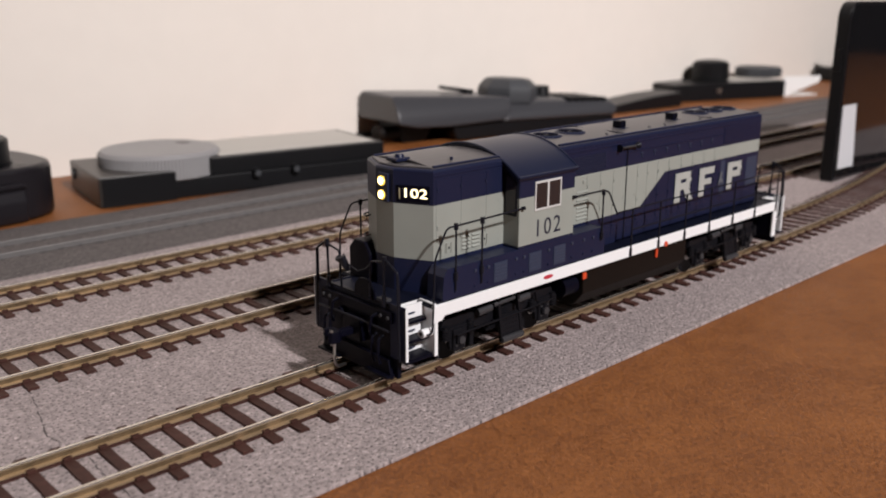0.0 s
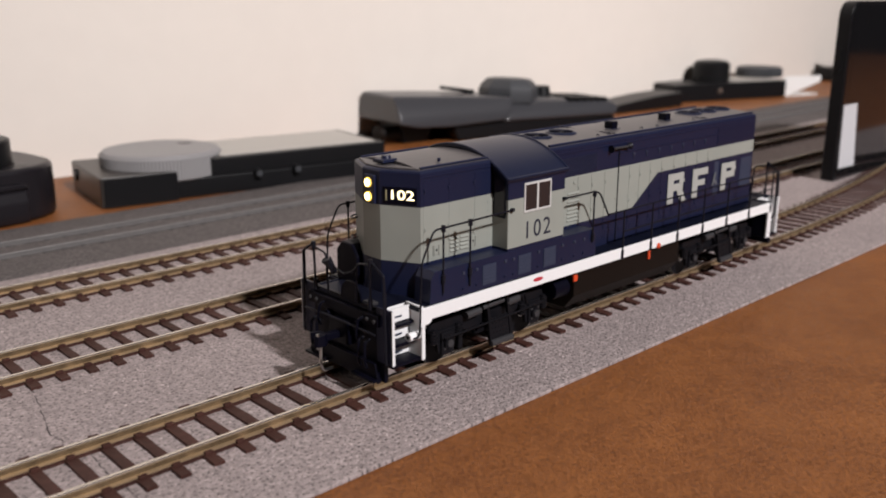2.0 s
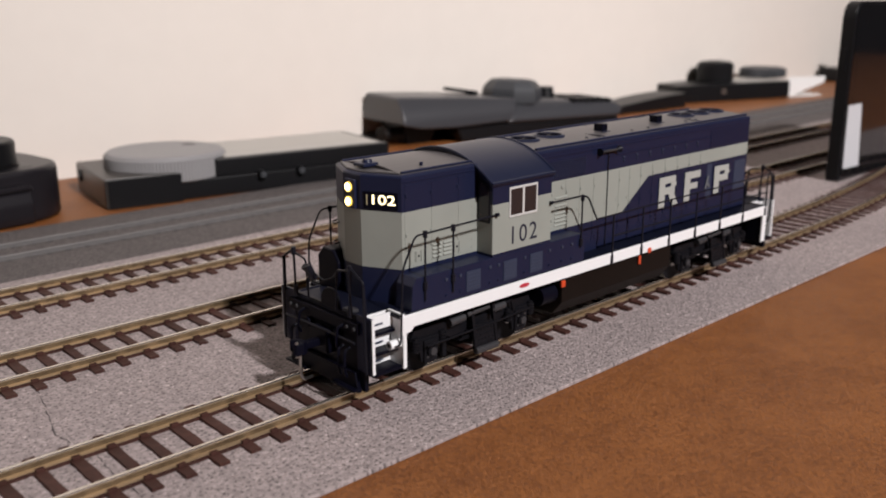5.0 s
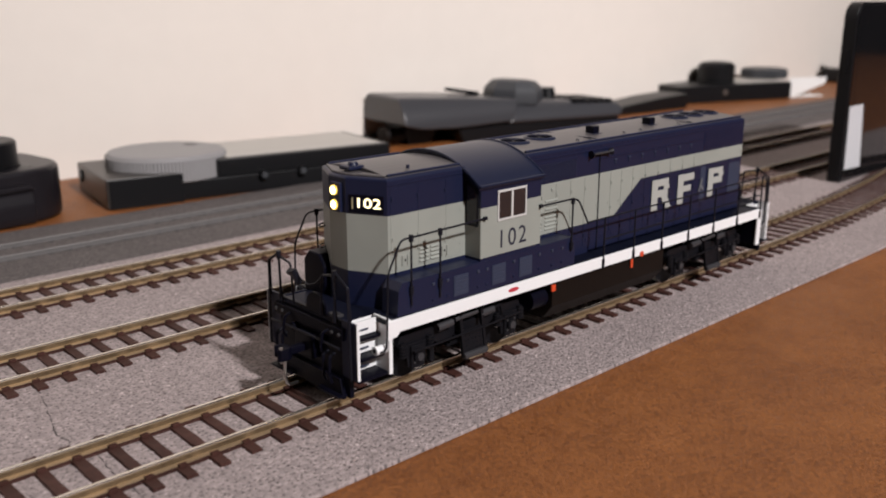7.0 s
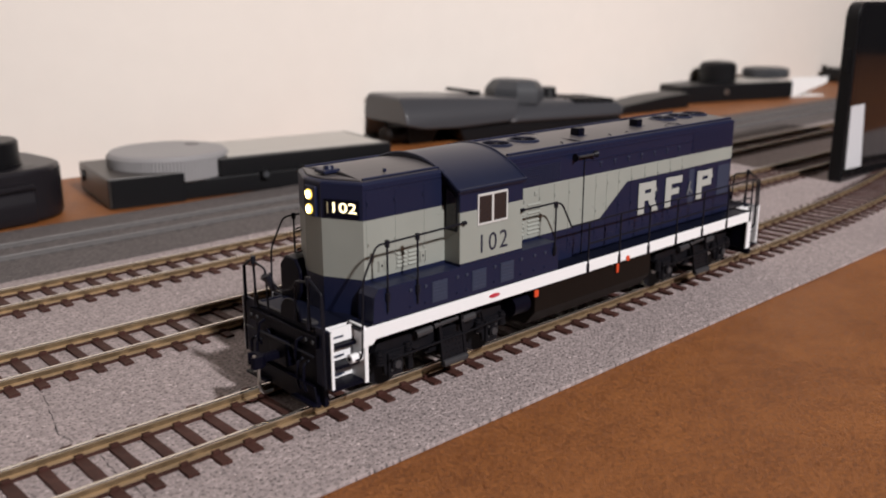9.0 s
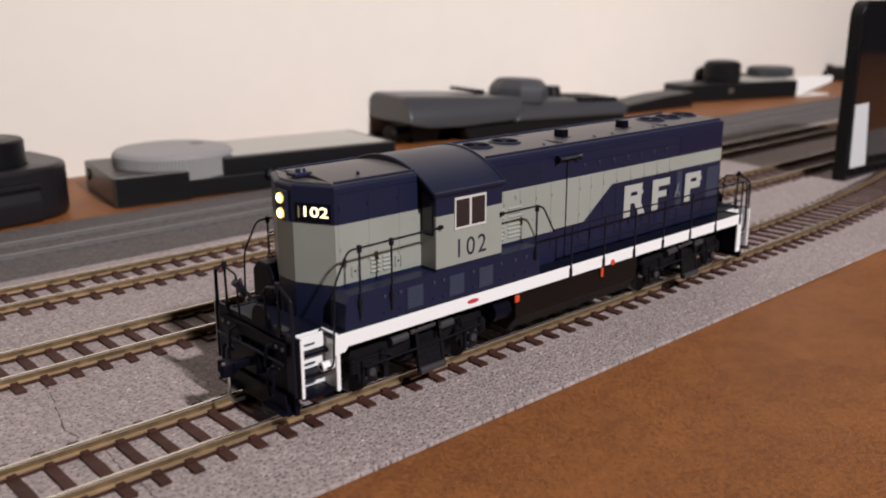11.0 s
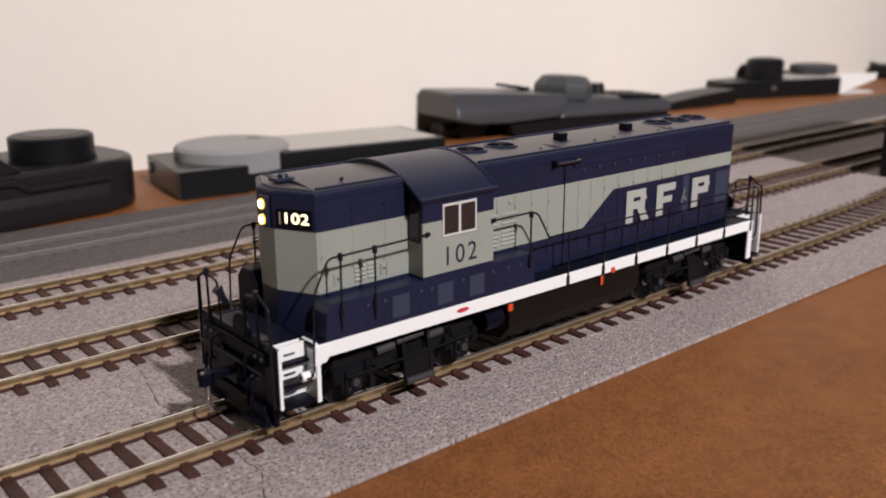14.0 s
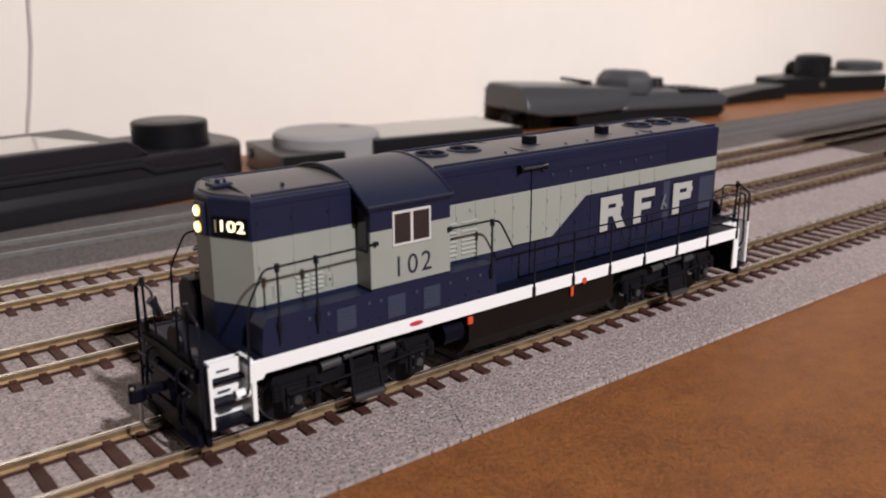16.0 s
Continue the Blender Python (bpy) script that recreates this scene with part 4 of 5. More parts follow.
            arm = tube([(xc + dx * 0.45 + 2.0, y + s * 2.0, 14.9), (xc + dx * 0.45 + 4.6, y + s * 2.2, 15.6), (xc + dx * 0.45 + 5.6, y + s * 2.2, 12.6)], 0.4)
            part("brake_arm", arm, "truck", fr)
        part("brake_rod", tube([(xc - 18, y + s * 3.3, 11.2), (xc - 6, y + s * 3.5, 11.6), (xc + 8, y + s * 3.5, 11.9), (xc + 18, y + s * 3.3, 12.4)], 0.28), "truck", fr)
        part("sand_pipe", tube([(xc - 20, y, 14), (xc - 22.4, y - s * 2, 10), (xc - 22.0, y - s * 3.4, 5.4)], 0.3), "truck", fr)
    for dx in (-15.75, 15.75):
        ws = bmesh.new()
        rod((0, -10.6, 0), (0, 10.6, 0), 1.2, bm=ws, n=12)
        axle = new("wheelset", mesh_of("wheelset", ws, "steel"))
        axle.parent = ob
        axle.location = ((xc + dx) / 1000, 0, 8.75 / 1000)
        for s in (-1, 1):
            wheel = bmesh.new()
            rod((0, s * 7.4, 0), (0, s * 10.0, 0), 5.75, bm=wheel, n=28)
            rod((0, s * 7.0, 0), (0, s * 7.6, 0), 6.4, bm=wheel, n=28)
            w = part("wheel", wheel, "truck", axle)
            part("hub", rod((0, s * 9.95, 0), (0, s * 10.3, 0), 1.5, n=16), "steel", axle)
            part("wheel_plate", rod((0, s * 9.9, 0), (0, s * 10.12, 0), 4.7, n=24), "truck", axle)
            part("tread", rod((0, s * 7.8, 0), (0, s * 9.9, 0), 5.8, n=28), "steel", axle)
        WHEELSETS.append((axle, (xc + dx) / 1000))
    return ob


truck(XC - 54.25)
truck(XC + 54.25)


# pilots, steps, couplers and end rails, built alike at both ends
def end(d):
    """d = -1 the front, 1 the rear."""
    def X(v):
        return XC + d * (v + 1.0)

    def bx(a, b, *rest, **kw):
        x0, x1 = sorted((X(a), X(b)))
        return box(x0, x1, *rest, **kw)
    pilot = part("pilot", bx(87.6, 88.8, -14.6, 14.6, 4.6, 22.0, bevel=0.25), "black", loco, "black end pilot plate")
    part("end_deck", bx(77.5, 89.0, -12.0, 12.0, 20.6, 21.6, bevel=0.2), "deck", loco)
    part("snow_plough", prism([(-13.5, 4.4), (13.5, 4.4), (12.4, 9.0), (-12.4, 9.0)], *sorted((X(88.9), X(90.0))), axis="x", bevel=0.2), "black", pilot)
    part("end_beam", bx(88.8, 89.8, -13.5, 13.5, 17.8, 20.6, bevel=0.3), "black", pilot)
    for y in (-10.5, -8.2, 8.2, 10.5):
        part("air_hose", tube(rounded([(X(89.8), y, 14.5), (X(91.2), y, 14.0), (X(91.4), y, 9.5), (X(90.8), y, 7.8)], 1.3), 0.36), "black", pilot)
    for y in (-5.6, 5.6):
        part("mu_socket", rod((X(88.6), y, 16.4), (X(90.2), y, 16.4), 1.1, n=12), "black", pilot)
    pocket = part("coupler_pocket", bx(88.6, 91.0, -3.4, 3.4, 11.0, 16.6, bevel=0.4), "black", pilot)
    coup = part("coupler", bx(90.5, 95.4, -0.9, 0.9, 12.5, 14.2, bevel=0.3), "black", loco, "black knuckle coupler")
    part("knuckle", prism([(X(95.0), -1.6), (X(96.2), -2.3), (X(98.2), -2.2), (X(98.7), -1.2), (X(98.0), -0.7), (X(96.7), -0.9), (X(96.4), 0.5), (X(97.6), 1.7), (X(97.2), 2.3), (X(95.6), 1.7), (X(95.0), 1.0)], 12.0, 14.8, bevel=0.25), "black", coup)
    part("knuckle_pin", rod((X(97.8), -1.5, 11.6), (X(97.8), -1.5, 15.2), 0.4, n=8), "steel", coup)
    part("trip_pin", tube(rounded([(X(96.0), 0, 12.0), (X(96.0), 0.3, 7.0), (X(94.6), 1.2, 4.6), (X(91.5), 2.0, 4.3)], 2.5), 0.38), "steel", coup, "bent steel trip pin")
    disc = [(-2.5 + 3.6 * math.cos(a), 22.9 + 3.4 * math.sin(a)) for a in (math.pi * k / 10 for k in range(11))] + [(-6.1, 21.6), (1.1, 21.6)]
    part("drop_step", prism(disc, *sorted((X(88.2), X(89.0))), axis="x", bevel=0.2), "black", pilot, "round-topped black drop step")
    part("step_plate", bx(86.2, 88.2, -9.6, -6.2, 21.6, 22.4, bevel=0.2), "cylinder", pilot)
    part("chain", tube([(X(89.2), 4.6, 30.6), (X(89.5), 2.4, 28.6), (X(89.6), -1.0, 27.8), (X(89.5), -4.0, 28.8), (X(89.2), -6.0, 30.6)], 0.22), "wire", pilot, "sagging safety chain")
    for k, y in enumerate((-8.5, 6.5)):
        part("cable", tube(rounded([(X(89.8), y, 19.4), (X(91.0), y + 0.6, 18.8), (X(91.3), y + 1.2, 15.0), (X(90.0), y + 1.8, 13.2)], 1.4), 0.34), "black", pilot)
    for y in (-12.4, -9.8, 9.8, 12.4):
        part("bolt", rod((X(89.6), y, 19.2), (X(90.2), y, 19.2), 0.45, n=6), "cylinder", pilot)
    part("foot_board", bx(88.8, 91.4, -13.6, -5.0, 4.9, 5.5, bevel=0.15), "black", pilot)
    part("foot_board", bx(88.8, 91.4, 5.0, 13.6, 4.9, 5.5, bevel=0.15), "black", pilot)
    part("cut_lever", tube([(X(90.6), -13.5, 16.4), (X(91.0), -4, 16.9), (X(91.0), 4, 16.9), (X(90.6), 13.5, 16.4)], 0.28), "wire", pilot)
    for s in (-1, 1):
        ys = sorted((s * 12.0, s * 17.6))
        pale = "white" if s < 0 or d > 0 else "deck"
        st = part("step_well", bx(79.4, 80.2, *ys, 8.8, 21.6, bevel=0.15), (pale if d < 0 else "black"), loco, "white boarding steps" if d < 0 else "dark boarding steps with white edges")
        part("well_edge", bx(79.2, 80.25 if d < 0 else 81.6, *sorted((s * 17.3, s * 17.95)), 8.8, 20.9, bevel=0.2), "white", st)
        e = 0.0 if d < 0 else -2.3
        part("outer_plate", bx(88.3 + e, 88.9 + e, *ys, 9.4, 22.4, bevel=0.15), "blue", st)
        part("outer_edge", bx(88.2 + e, 88.95 + e, *sorted((s * 17.5, s * 17.75)), 9.6, 22.4, bevel=0.1), "white", st)
        part("inner_face", bx(88.1 + e, 88.32 + e, *sorted((s * (12.2 if d < 0 else 14.2), s * 17.4)), 9.6, 22.2, bevel=0.05), pale, st)
        part("back_plate", bx(80.2, 88.5, *sorted((s * 11.6, s * 12.2)), 8.8, 21.4, bevel=0.1), pale, st)
        for k, z in enumerate((9.0, 13.2, 17.4)):
            off = (0.0, 1.2, 2.4)[k]
            part("tread", bx(80.2, 88.5, *sorted((s * 12.2, s * (17.5 - off))), z, z + 0.8, bevel=0.12), "black", st, "dark step tread")
            part("riser", bx(80.2, 88.5, *sorted((s * (13.4 - 0.4 * (2 - k)), s * (13.9 - 0.4 * (2 - k)))), z + 0.8, z + 4.0), pale, st)
            part("tread_mark", bx(83.0, 85.6, *sorted((s * 13.9, s * 14.05)), z + 1.8, z + 2.2), "panel", st)
        lug = part("step_lug", rod((X(83.2), s * 16.3, 14.7), (X(80.2), s * 16.3, 14.7), 1.05, n=16), "white", st)
        part("lug_hole", rod((X(83.3), s * 16.3, 14.7), (X(83.1), s * 16.3, 14.7), 0.5, n=10), "wire", lug)
        # end grab rail down the steps, and end rails
        if d > 0:
            part("grab_rail", tube(rounded([(82.6, s * 17.9, 32.0), (85.2, s * 17.9, 31.0), (85.8, s * 17.9, 16.5), (84.6, s * 17.6, 15.2)], 1.6), 0.30), "wire", loco)
        part("stanchion", rod((X(89.4), s * 15.9, 9.5), (X(89.4), s * 15.4, 30.2), 0.28, n=7), "wire", loco)
        part("end_rail", tube(rounded([(X(89.0), s * 15.7, 21.6), (X(89.2), s * 15.3, 30.2), (X(89.4), s * 10.9, 32.8), (X(89.4), s * 10.6, 21.6)], 0.6), 0.30), "wire", loco)
        part("rail_foot", rod((X(89.4), s * 10.6, 21.4), (X(89.4), s * 10.6, 24.0), 0.55, n=8), "wire", loco)
        part("rail_knuckle", rod((X(89.4), s * 10.9, 31.4), (X(89.4), s * 10.9, 33.2), 0.6, n=8), "wire", loco)
        part("inner_rail", tube(rounded([(X(89.4), s * 11.0, 32.0), (X(89.4), s * 6.0, 31.2), (X(89.4), s * 5.4, 21.8)], 1.0), 0.26), "wire", loco)
    for k in range(3):
        part("hose_coupling", rod((X(89.0), 3.4 + k * 0.9, 27.0 + k * 0.8), (X(90.4), 3.8 + k * 0.9, 30.4 - k * 0.3), 0.75, n=8), "wire", loco)
    hatch = [(7.0, 21.6), (5.4, 24.0), (5.4, 28.6), (7.6, 31.4), (11.6, 31.6), (13.8, 29.2), (13.8, 21.6)]
    part("sand_box", prism(hatch, *sorted((X(76.0), X(80.6))), axis="x", bevel=0.3, segments=1), "black", loco, "black faceted sand box beside the hood")
    return pilot


end(-1)
end(1)

# handrails along both sides
for s in (-1, 1):
    y = s * 17.9
    part("handrail", tube(rounded([(-82.6, s * 16.8, 14.4), (-81.0, y, 14.6), (-80.6, y, 17.0), (-80.0, y, 32.0), (-76.2, y, 38.9), (-73.2, y, 38.9), (-50.6, y, 39.4)], 1.6), 0.24), "wire", loco)
    part("rail_knob", rod((-50.6, y, 39.4), (-49.7, y, 39.4), 0.5, n=10), "wire", loco)
    part("handrail", tube(rounded([(-30.4, y, 39.3), (-17.7, y, 39.3), (-15.2, y, 38.6), (-10.8, y, 31.6)], 1.6), 0.25), "wire", loco)
    part("rail_knob", rod((-30.7, y, 39.3), (-29.8, y, 39.3), 0.5, n=10), "wire", loco)
    part("handrail", tube([(-11.2, y, 32.0), (83, y, 32.0)], 0.23), "wire", loco)
    part("mid_rail", tube([(-3.6, y, 26.0), (83, y, 26.0)], 0.24), "wire", loco)
    for x in (-73.3, -64.6, -17.6):
        post = part("stanchion", rod((x, y, 23.5 if x < -60 else 25.5), (x, y, 39.3), 0.24, n=8), "wire", loco)
        part("foot", rod((x, y, 26.0), (x, y, 27.8), 0.55, n=8), "wire", post)
        part("collar", rod((x, y, 38.0), (x, y, 39.5), 0.55, n=8), "wire", post)
    for x in (-3.6, 10.4, 24.4, 38.6, 53.0, 67.4, 82.2):
        post = part("stanchion", rod((x, y + s * 0.1, 18.6), (x, y + s * 0.1, 32.0), 0.26, n=8), "wire", loco)
        part("foot", box(x - 0.55, x + 0.55, y - 0.3, y + 0.35, 18.0, 20.6, 0.2), "wire", post)


# the whole body stands a little taller over the rails
done = set()
for ob in loco.children_recursive:
    if ob.data and ob.data.name not in done and not ob.name.startswith(("wheel", "hub", "tread.")) and ob.parent.name.split(".")[0] != "wheelset":
        done.add(ob.data.name)
        ob.data.transform(Matrix.Translation((0, 0, 0.003)) @ Matrix.Diagonal((1, 1, 1.0155, 1)) @ Matrix.Translation((0.0001, 0, -0.003)))


# ---- handheld controllers along the wall ----
# light from the left, put into a paler brown-grey for the case end
MAT["end_cap"] = material("side_lit_case_end", (0.030, 0.0255, 0.0230), 0.36, grain=0.08, scale=500)
MAT["paper"] = material("white_paper", (0.74, 0.73, 0.72), 0.6, grain=0.03, scale=200)
MAT["screen"] = material("pale_display_glass", (0.42, 0.39, 0.34), 0.06, coat=0.8)
MAT["case_gloss"] = material("glossy_black_case", (0.040, 0.040, 0.045), 0.33, grain=0.06, scale=500)
MAT["dial_dark"] = material("dark_grey_knob", (0.035, 0.037, 0.042), 0.5, grain=0.08, scale=400)
MAT["dimple"] = material("shaded_grey_plastic", (0.085, 0.080, 0.078), 0.5, grain=0.05, scale=400)
MAT["cord"] = material("black_cord", (0.012, 0.011, 0.011), 0.5, grain=0.1, scale=300)
MAT["pale_cord"] = material("pale_wall_cord", (0.42, 0.36, 0.36), 0.5, grain=0.05, scale=300)


def dial_bm(r, z0, z1, ribs=64, depth=0.7, edge=1.0):
    """A ribbed flat disk with a domed edge."""
    bm = bmesh.new()
    n = ribs * 2
    prof = [(r - 1.2, z0), (r, z0 + 0.8), (r, z1 - 2.2 * edge), (r - 1.6 * edge, z1 - 0.6 * edge), (r - 5 * edge, z1)]
    rings = []
    for j, (q, z) in enumerate(prof):
        ring = []
        for k in range(n):
            rr = q - (depth if k % 2 and j in (1, 2) else 0)
            a = 2 * math.pi * k / n
            ring.append(bm.verts.new((rr * math.cos(a), rr * math.sin(a), z)))
        rings.append(ring)
    for a, b in zip(rings, rings[1:]):
        for k in range(n):
            bm.faces.new((a[k], a[(k + 1) % n], b[(k + 1) % n], b[k]))
    bm.faces.new(rings[-1])
    bm.faces.new(rings[0][::-1])
    return bm


def dial_controller():
    ob = thing("dial_controller", None, None, "slim black handheld controller with a large grey thumbwheel", "controller",
               group="handheld train controllers", at=spot(63.8, 228.2, TABLE, -9.2))
    lower = part("case_bottom", box(0, 147, 0, 54, 0, 9.2, 1.0), "case", ob)
    part("case_end", box(-0.3, 34.0, -2.0, 53.9, 0.2, 14.0, 0.9), "end_cap", ob, "case end, brown-grey with side light in its colour")
    part("front_lip", box(0.9, 34.2, -2.6, -1.8, 0.2, 13.4, 0.3), "case", ob)
    part("case_top", box(52.5, 147, 0.3, 53.7, 9.0, 17.6, 0.9), "case", ob)
    part("case_back", box(27.3, 52.7, 46, 53.5, 9.0, 16.0, 0.5), "case", ob)
    part("label_plate", box(58, 143, 4.0, 50, 17.5, 18.0, 0.3), "label", ob, "pale grey front plate")
    wheel = part("thumbwheel", turned(dial_bm(28.6, 8.4, 21.0, 110, 0.35), mm(36, 26.6, 0)), "dial", ob, "ribbed grey thumbwheel")
    # the hollow's shade, laid on as a flat disc of darker grey
    part("finger_dimple", turned(rod((0, 0, 0), (0, 0, 0.3), 3.4, n=24), mm(50, 33, 20.85)), "dimple", wheel)
    for u in (74.5, 95):
        knurl = part("side_knob", rod((u, -2.6, 8.6), (u, 0.6, 8.6), 2.3, n=18), "case", lower, "small round black side knob")
        part("knob_face", rod((u, -2.9, 8.6), (u, -2.5, 8.6), 1.5, n=14), "dial_dark", knurl)
    part("side_button", rod((-1.4, 45, 8.5), (0.5, 45, 8.5), 2.8, n=14), "case", ob)
    return ob


dial_controller()


def screen_controller():
    ob = thing("screen_controller", None, None, "thick rounded black controller with a screen and a tall black knob", "controller",
               group="handheld train controllers", at=spot(52, 227, TABLE, 7.8))
    r = 22
    plan = [(-230, 0)] + [(-r + r * math.sin(a), r - r * math.cos(a)) for a in (math.pi / 2 * k / 7 for k in range(8))] + \
           [(-r + r * math.cos(a), 40 + r * math.sin(a)) for a in (math.pi / 2 * k / 7 for k in range(8))] + [(-230, 62)]
    body = part("case", prism(plan, 0, 23.0, bevel=5.0, segments=5), "case_soft", ob, "satin black case with rounded end")
    head = prism([(-230, 22.0), (-66, 22.0), (-56.5, 23.4), (-65, 29.2), (-67, 30.0), (-230, 30.0)], 1.2, 58, axis="y", bevel=1.4, segments=3)
    part("screen_housing", head, "case_soft", ob)
    part("screen", prism([(-222, 7), (-77, 7), (-90, 46), (-222, 46)], 29.9, 30.25), "screen", ob, "pale reflecting display window")
    seam = tube([(-229, 0.4, 21.6), (-62, 0.4, 21.6), (-54, 0.4, 17.6), (-24, 0.4, 17.6)], 0.7)
    part("seam", seam, "case_soft", ob)
    ledge = [(-229, 20.6), (-62, 20.6), (-55, 16.8), (-22, 16.8), (-20, 14.6), (-56, 14.4), (-63, 18.2), (-229, 18.2)]
    part("grip_ledge", prism(ledge, -1.3, 3.0, axis="y", bevel=0.6, segments=3), "case_soft", ob)
    belly = [(-0.6, 13.8), (-2.4, 9.0), (-2.2, 3.5), (-1.5, 0.4), (6, 0.2), (6, 13.5)]
    part("belly", prism(belly, -229, -21, axis="x", bevel=1.0, segments=3), "case_soft", ob)
    part("rim_ledge", prism([(-51, 21.8), (-50, 23.2), (-16, 23.2), (-10, 21.8)], 6, 56, axis="y", bevel=0.6), "case_soft", ob)
    knob = part("knob", turned(dial_bm(17.6, 0, 11.0, 48, 0.25, 0.5), mm(-34, 22.8, 23.3)), "case", ob, "ribbed round black knob")
    part("knob_cap", turned(rod((0, 0, 10.9), (0, 0, 11.2), 11.5, n=32), mm(-34, 22.8, 23.3)), "case_soft", knob)
    part("knob_collar", turned(rod((0, 0, -0.5), (0, 0, 0.6), 18.4, n=36), mm(-34, 22.8, 23.3)), "case", knob)
    return ob


def keypad_controller():
    ob = thing("keypad_controller", None, None, "long black keypad controller with a faceted knob, propped up", "controller",
               group="handheld train controllers", at=spot(268.5, 262.5, TABLE, -9.4))
    # head block: arched end face, sloping glossy front, cut off at a slant
    shell = prism([(0, 14.5), (0.5, 30.6), (3, 31.6), (40, 29.6), (92, 26.2), (84, 12.0), (40, 10.6), (14, 11.6)], 0, 56, axis="y", bevel=2.4, segments=4)
    for z in (15.5, 18, 20.5, 23, 25.5, 28):
        bmesh.ops.bisect_plane(shell, geom=shell.verts[:] + shell.edges[:] + shell.faces[:], plane_co=(0, 0, z), plane_no=(0, 0, 1))
    for v in shell.verts:
        lean = max(0.0, v.co.z - 14.0) ** 2 * 0.034
        v.co.y += lean if v.co.y < 28 else -lean * 0.6
    body = part("case", shell, "case_gloss", ob, "glossy black tapered head")
    grip = prism([(82, 10.0), (96, 25.6), (184, 19.0), (189, 15.0), (186, 8.0)], 1.5, 54, axis="y", bevel=2.6, segments=4)
    for z in (12.5, 14.5, 16.5, 18.5, 20.5, 22.5):
        bmesh.ops.bisect_plane(grip, geom=grip.verts[:] + grip.edges[:] + grip.faces[:], plane_co=(0, 0, z), plane_no=(0, 0, 1))
    for v in grip.verts:
        lean = max(0.0, v.co.z - 10.0) ** 2 * 0.06
        v.co.y += lean if v.co.y < 28 else -lean * 0.5
    part("grip", grip, "case_gloss", ob, "glossy black grip")
    part("lower_case", prism([(47, 0), (43, 9), (46, 12.0), (86, 12.5), (186, 9.2), (188, 4), (182, 0)], 4, 50, axis="y", bevel=2.0, segments=3), "case", ob)
    part("foot", prism([(12, 0), (10, 12), (36, 12), (30, 0)], 16, 44, axis="y", bevel=1.5), "case", ob)
    part("cable_plug", rod((-2, 22, 6.6), (16, 22, 6.6), 4.8, n=18), "case", ob)
    part("cable_collar", rod((-4.5, 22, 6.6), (-1.5, 22, 6.6), 5.6, n=18), "tank", ob)
    fac = bmesh.new()
    rings = [[fac.verts.new((q * math.cos(math.pi / 4 * k + 0.2), q * math.sin(math.pi / 4 * k + 0.2), z)) for k in range(8)]
             for q, z in ((20.6, -2.0), (21.2, 3.0), (20.6, 7.0), (19.0, 9.5), (15.5, 13.0), (13.0, 13.6))]
    for a, b in zip(rings, rings[1:]):
        for k in range(8):
            fac.faces.new((a[k], a[(k + 1) % 8], b[(k + 1) % 8], b[k]))
    fac.faces.new(rings[-1])
    knob = part("knob", turned(fac, mm(104, 26, 23.4, 0, 3, 0)), "dial_dark", ob, "faceted dark grey knob", sharp=20)
    part("toggle_lever", turned(box(-13, 13, -3, 3, -1.2, 1.2, 0.9), mm(66, 34, 30.4, 0, 9, 0)), "case", ob)
    part("toggle_base", turned(rod((0, 0, -6), (0, 0, 0), 4.2, n=14), mm(75, 34, 30.0, 0, 5, 0)), "case", ob)
    part("small_knob", turned(rod((0, 0, 0), (0, 0, 8), 7.0, n=20, r2=5.5), mm(136, 28, 21.8)), "case", ob)
    for i in range(6):
        for j in range(4):
            u, v = 146 + i * 6.4, 9 + j * 9.6
            z = 25.0 - (u - 76) * 6.4 / 106
            part("key", turned(box(-2.3, 2.3, -3.2, 3.2, -1.0, 2.4, 0.7), mm(u, v, z, 0, 3.4, 0)), "case", ob)
    return ob


def knob_controller(x, y, rz, label, first):
    ob = thing("knob_controller", None, None, label, "controller", group="handheld train controllers", at=spot(x, y, TABLE, rz))
    part("case", box(0, 132, 0, 54, 0, 15.8, 1.6), "case", ob)
    if first:
        knob = part("knob", turned(dial_bm(16.8, 0, 19.4, 40, 0.5, 1.8), mm(62.5, 26, 15.6)), "case", ob, "tall ribbed black knob")
        part("indicator", turned(rod((0, 0, 0), (0, -0.6, 0), 2.6, n=14), mm(52, -0.2, 9.0)), "steel", ob)
    wheel = part("thumbwheel", turned(dial_bm(22, 0, 9.5, 64, 0.6), mm(136, 42, 16.2)), "dial_dark", ob, "dark thumbwheel")
    part("wheel_hub", turned(rod((0, 0, -1), (0, 0, 1), 10, n=20), mm(128, 42, 15.8)), "case", wheel)
    part("label_plate", box(74, 128, 5, 50, 15.7, 16.2, 0.3), "label", ob, "pale grey front plate")
    return ob


screen_controller()
keypad_controller()
knob_controller(609.5, 287.4, -18.7, "black controller with a tall knob and a dark thumbwheel", True)


# a low black power box and the white tag beside the far controller
def power_box():
    ob = thing("power_box", None, None, "low flat black power box lying by the wall", "power supply", at=spot(500, 276, TABLE, -4))
    part("case", prism([(0, 0), (96, 0), (96, 12.4), (60, 11.0), (4, 6.4), (0, 5.0)], 0, 30, axis="y", bevel=1.2), "case", ob)
    part("cord", tube([(96, 15, 6), (110, 18, 4), (126, 24, 2.0)], 1.8), "cord", ob)
    return ob


power_box()


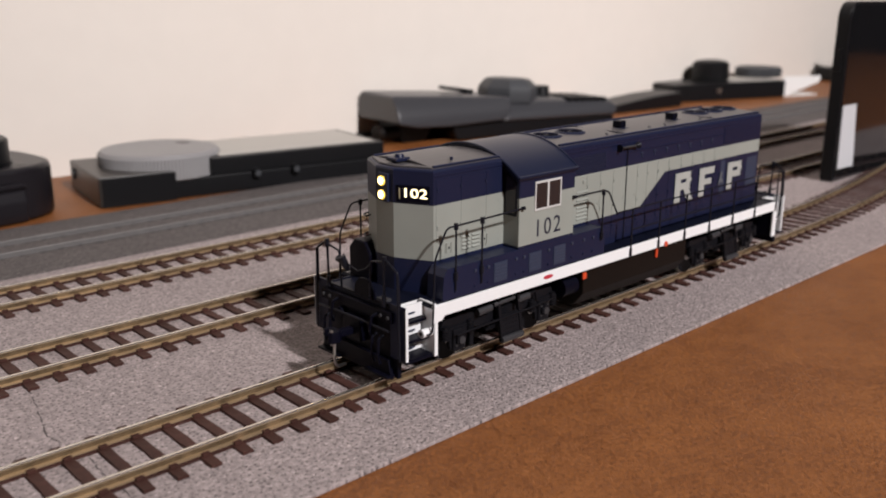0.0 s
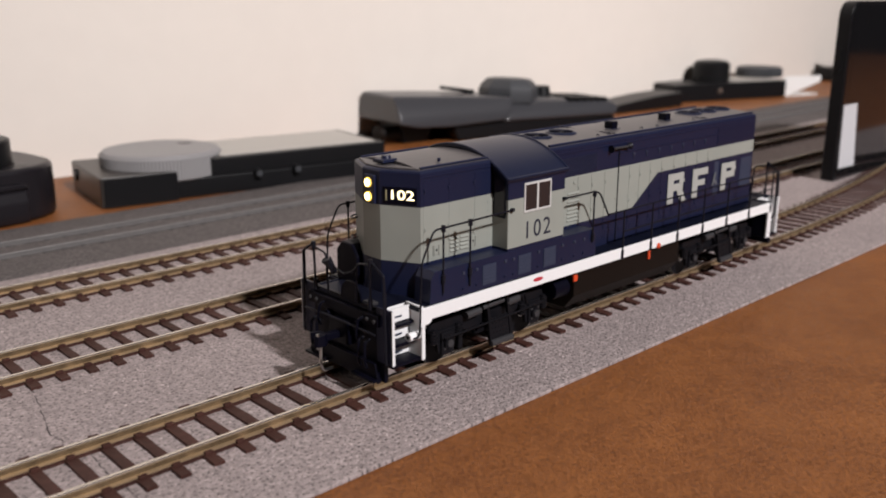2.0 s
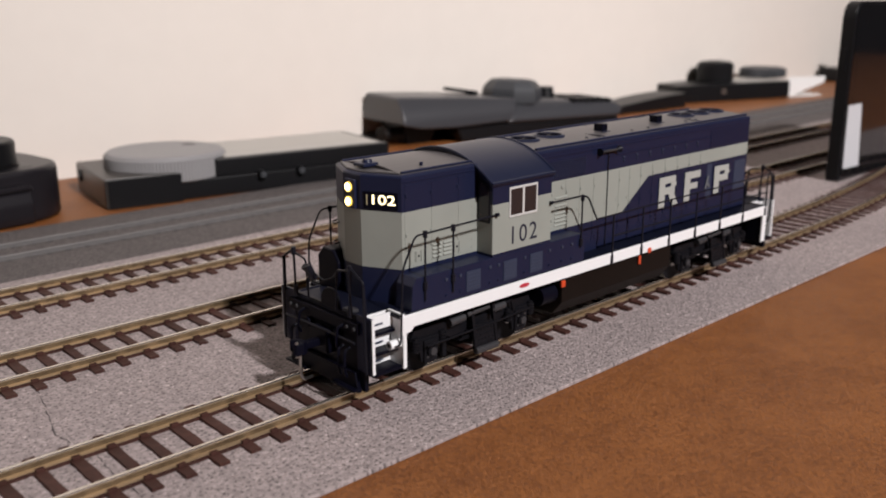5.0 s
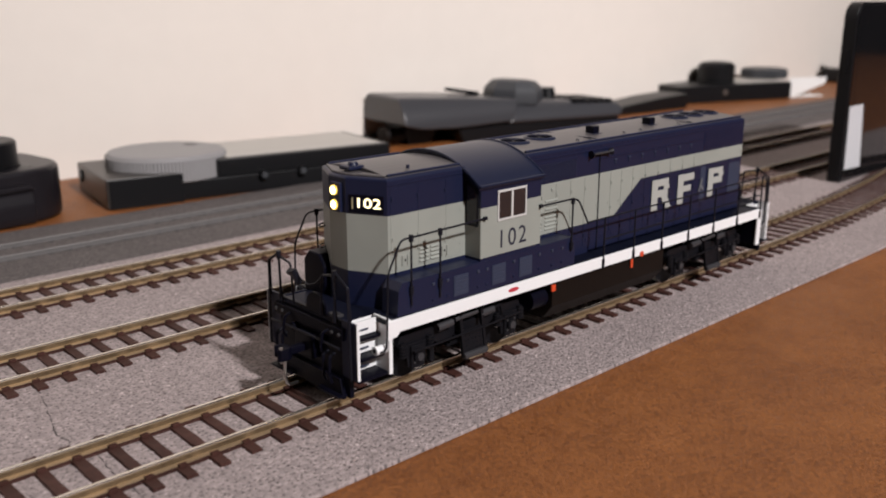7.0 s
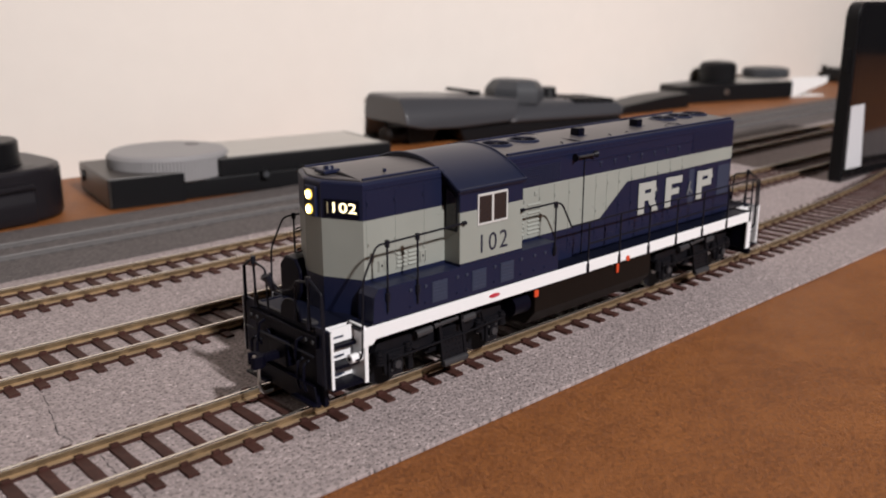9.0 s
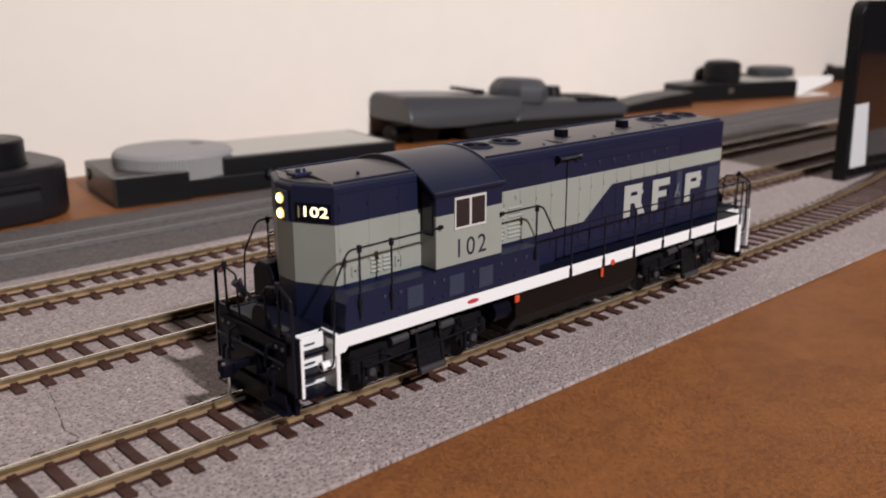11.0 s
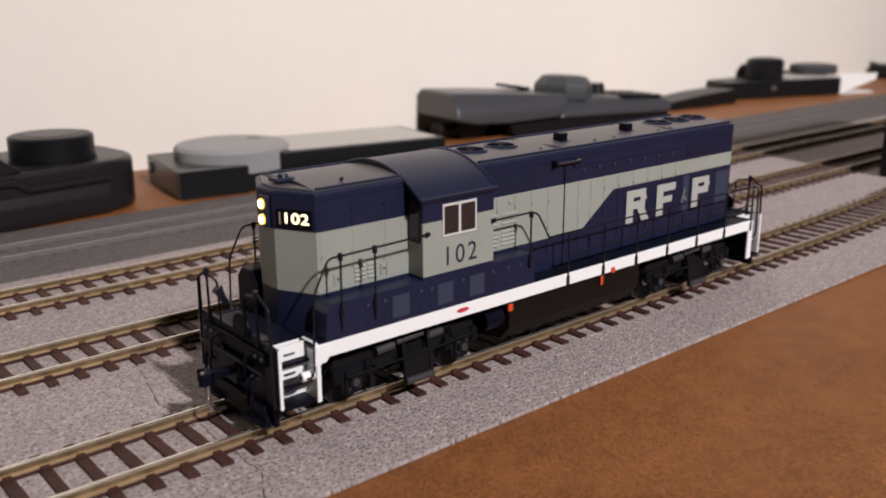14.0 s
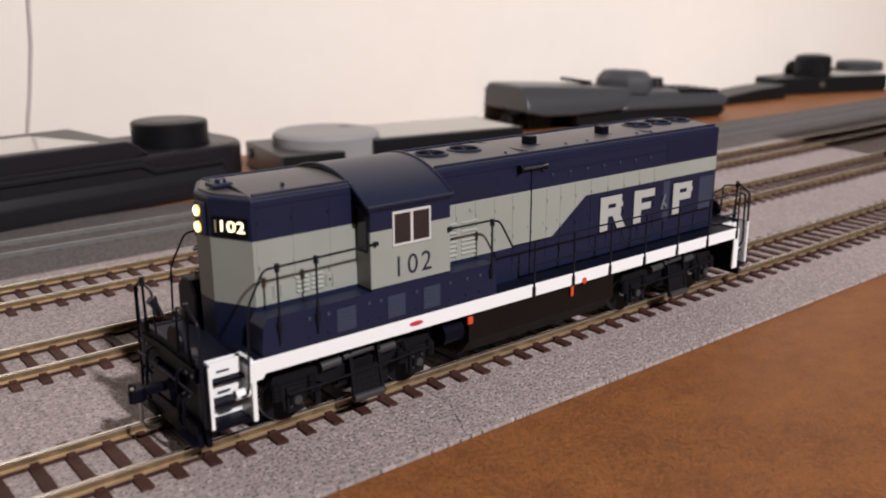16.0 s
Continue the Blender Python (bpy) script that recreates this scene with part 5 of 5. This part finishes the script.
def paper_tag():
    ob = thing("paper_tag", None, None, "folded white paper tag leaning on the black controller", "paper", at=spot(731, 243, TABLE, -18.7))
    part("sheet", prism([(0, 0), (4, 0.5), (46, 12.5), (47, 18.5), (0, 19.0)], 4, 5.2, axis="y", bevel=0.2), "paper", ob)
    part("fold", prism([(0, 0), (48, 0), (44, 1.2), (4, 1.2)], 5.2, 30, axis="y", bevel=0.2), "paper", ob)
    return ob


paper_tag()


def lever_controller():
    ob = thing("lever_controller", None, None, "black controller partly hidden behind the phone", "controller",
               group="handheld train controllers", at=spot(920, 262, TABLE, -14))
    part("case", box(0, 120, 0, 50, 0, 15, 1.6), "case", ob)
    part("lever", turned(box(-5, 5, -4, 4, 0, 22, 1.0), mm(14, 20, 14, 0, -18, 0)), "case", ob)
    part("lever_grip", box(2, 26, 12, 28, 30, 37, 2.0), "case", ob)
    return ob


lever_controller()


# ---- phone standing on edge between the tracks ----
def phone():
    ob = thing("phone", None, None, "black phone standing on its long edge on the ballast", "phone", at=spot(356.8, 29.6, 0.05, 0.5))
    r, w, h = 8, 158, 88.5

    def outline(inset):
        rr = r - inset
        pts = []
        for cx, cz, a0 in ((w - r, r, -90), (w - r, h - r, 0), (r, h - r, 90)):
            for k in range(7):
                a = radians(a0 + 15 * k)
                pts.append((cx + rr * math.cos(a), cz + rr * math.sin(a)))
        return pts + [(inset, inset + 1.5), (inset + 0.5, inset + 0.5), (inset + 1.5, inset)]
    body = part("body", prism(outline(0), 0, 6.5, axis="y", bevel=0.7, segments=3), "phone_frame", ob, "black rounded phone body")
    part("screen_glass", prism(outline(1.6), -0.35, 0.2, axis="y"), "phone_glass", ob, "glossy black screen glass")
    part("screen_border", prism([(6, 5), (152, 5), (152, 83), (6, 83)], -0.42, -0.30, axis="y"), "phone_glass", ob)
    # slanted white bar low on the glass
    part("sticker", prism([(3.6, 6.4), (22.2, 6.0), (17.6, 38.4), (1.9, 38.4)], -0.7, -0.36, axis="y"), "sticker", ob, "white paper sticker")
    part("side_key", box(-0.8, 0.4, 2.0, 4.6, 55, 66, 0.3), "phone_frame", body)
    return ob


phone()

# ---- cords and sheet joints ----
thing("wall_cord", tube([(-32, 314.3, -0.5), (-31, 314.4, 20), (-27, 314.4, 42), (-23.5, 314.4, 66), (-21.5, 314.4, 100), (-20, 314.4, 200), (-16, 314.4, 600)], 0.9), "pale_cord",
      "thin pale cord hanging down the white wall", "cord")
thing("controller_cord", tube([(254, 286, 5), (246, 294, 1.2), (240, 304, 1.0), (252, 311, 1.0), (300, 311.5, 1.0), (460, 311.5, 1.0)], 1.8), "cord",
      "black cord lying along the foot of the wall", "cord")


def joint(name, points, width, rng_seed):
    rng = random.Random(rng_seed)
    bm = bmesh.new()
    pts = []
    for a, b in zip(points, points[1:]):
        for k in range(14):
            t = k / 14
            pts.append((a[0] + (b[0] - a[0]) * t + rng.uniform(-0.25, 0.25), a[1] + (b[1] - a[1]) * t))
    left = [bm.verts.new((x - width * rng.uniform(0.2, 0.9), y, 0.02)) for x, y in pts]
    right = [bm.verts.new((x + width * rng.uniform(0.2, 0.9), y, 0.02)) for x, y in pts]
    low = [bm.verts.new((x, y, -0.3)) for x, y in pts]
    for k in range(len(pts) - 1):
        if k % 5 == 3:
            continue
        bm.faces.new((left[k], left[k + 1], right[k + 1], right[k]))
        bm.faces.new((left[k], low[k], low[k + 1], left[k + 1]))
        bm.faces.new((right[k], right[k + 1], low[k + 1], low[k]))
    return thing(name, bm, "crack", "dark uneven joint between two ballast sheets", "joint", "structure")


joint("sheet_joint", JOINT, 0.22, 4)


# ---- what moves ----
def motions():
    walk(loco, [(t, pose(x, 0, 0)) for t, x in TRAIN_PATH])
    times = [k * 0.25 for k in range(65)]
    ts, xs = [p[0] for p in TRAIN_PATH], [p[1] for p in TRAIN_PATH]
    for axle, x0 in WHEELSETS:
        rows = []
        for t in times:
            x = float(np.interp(t, ts, xs))
            rows.append((t, pose(x0, 0, 0.00875, 0, math.degrees((x - xs[0]) / 0.00575), 0)))
        walk(axle, rows)


motions()
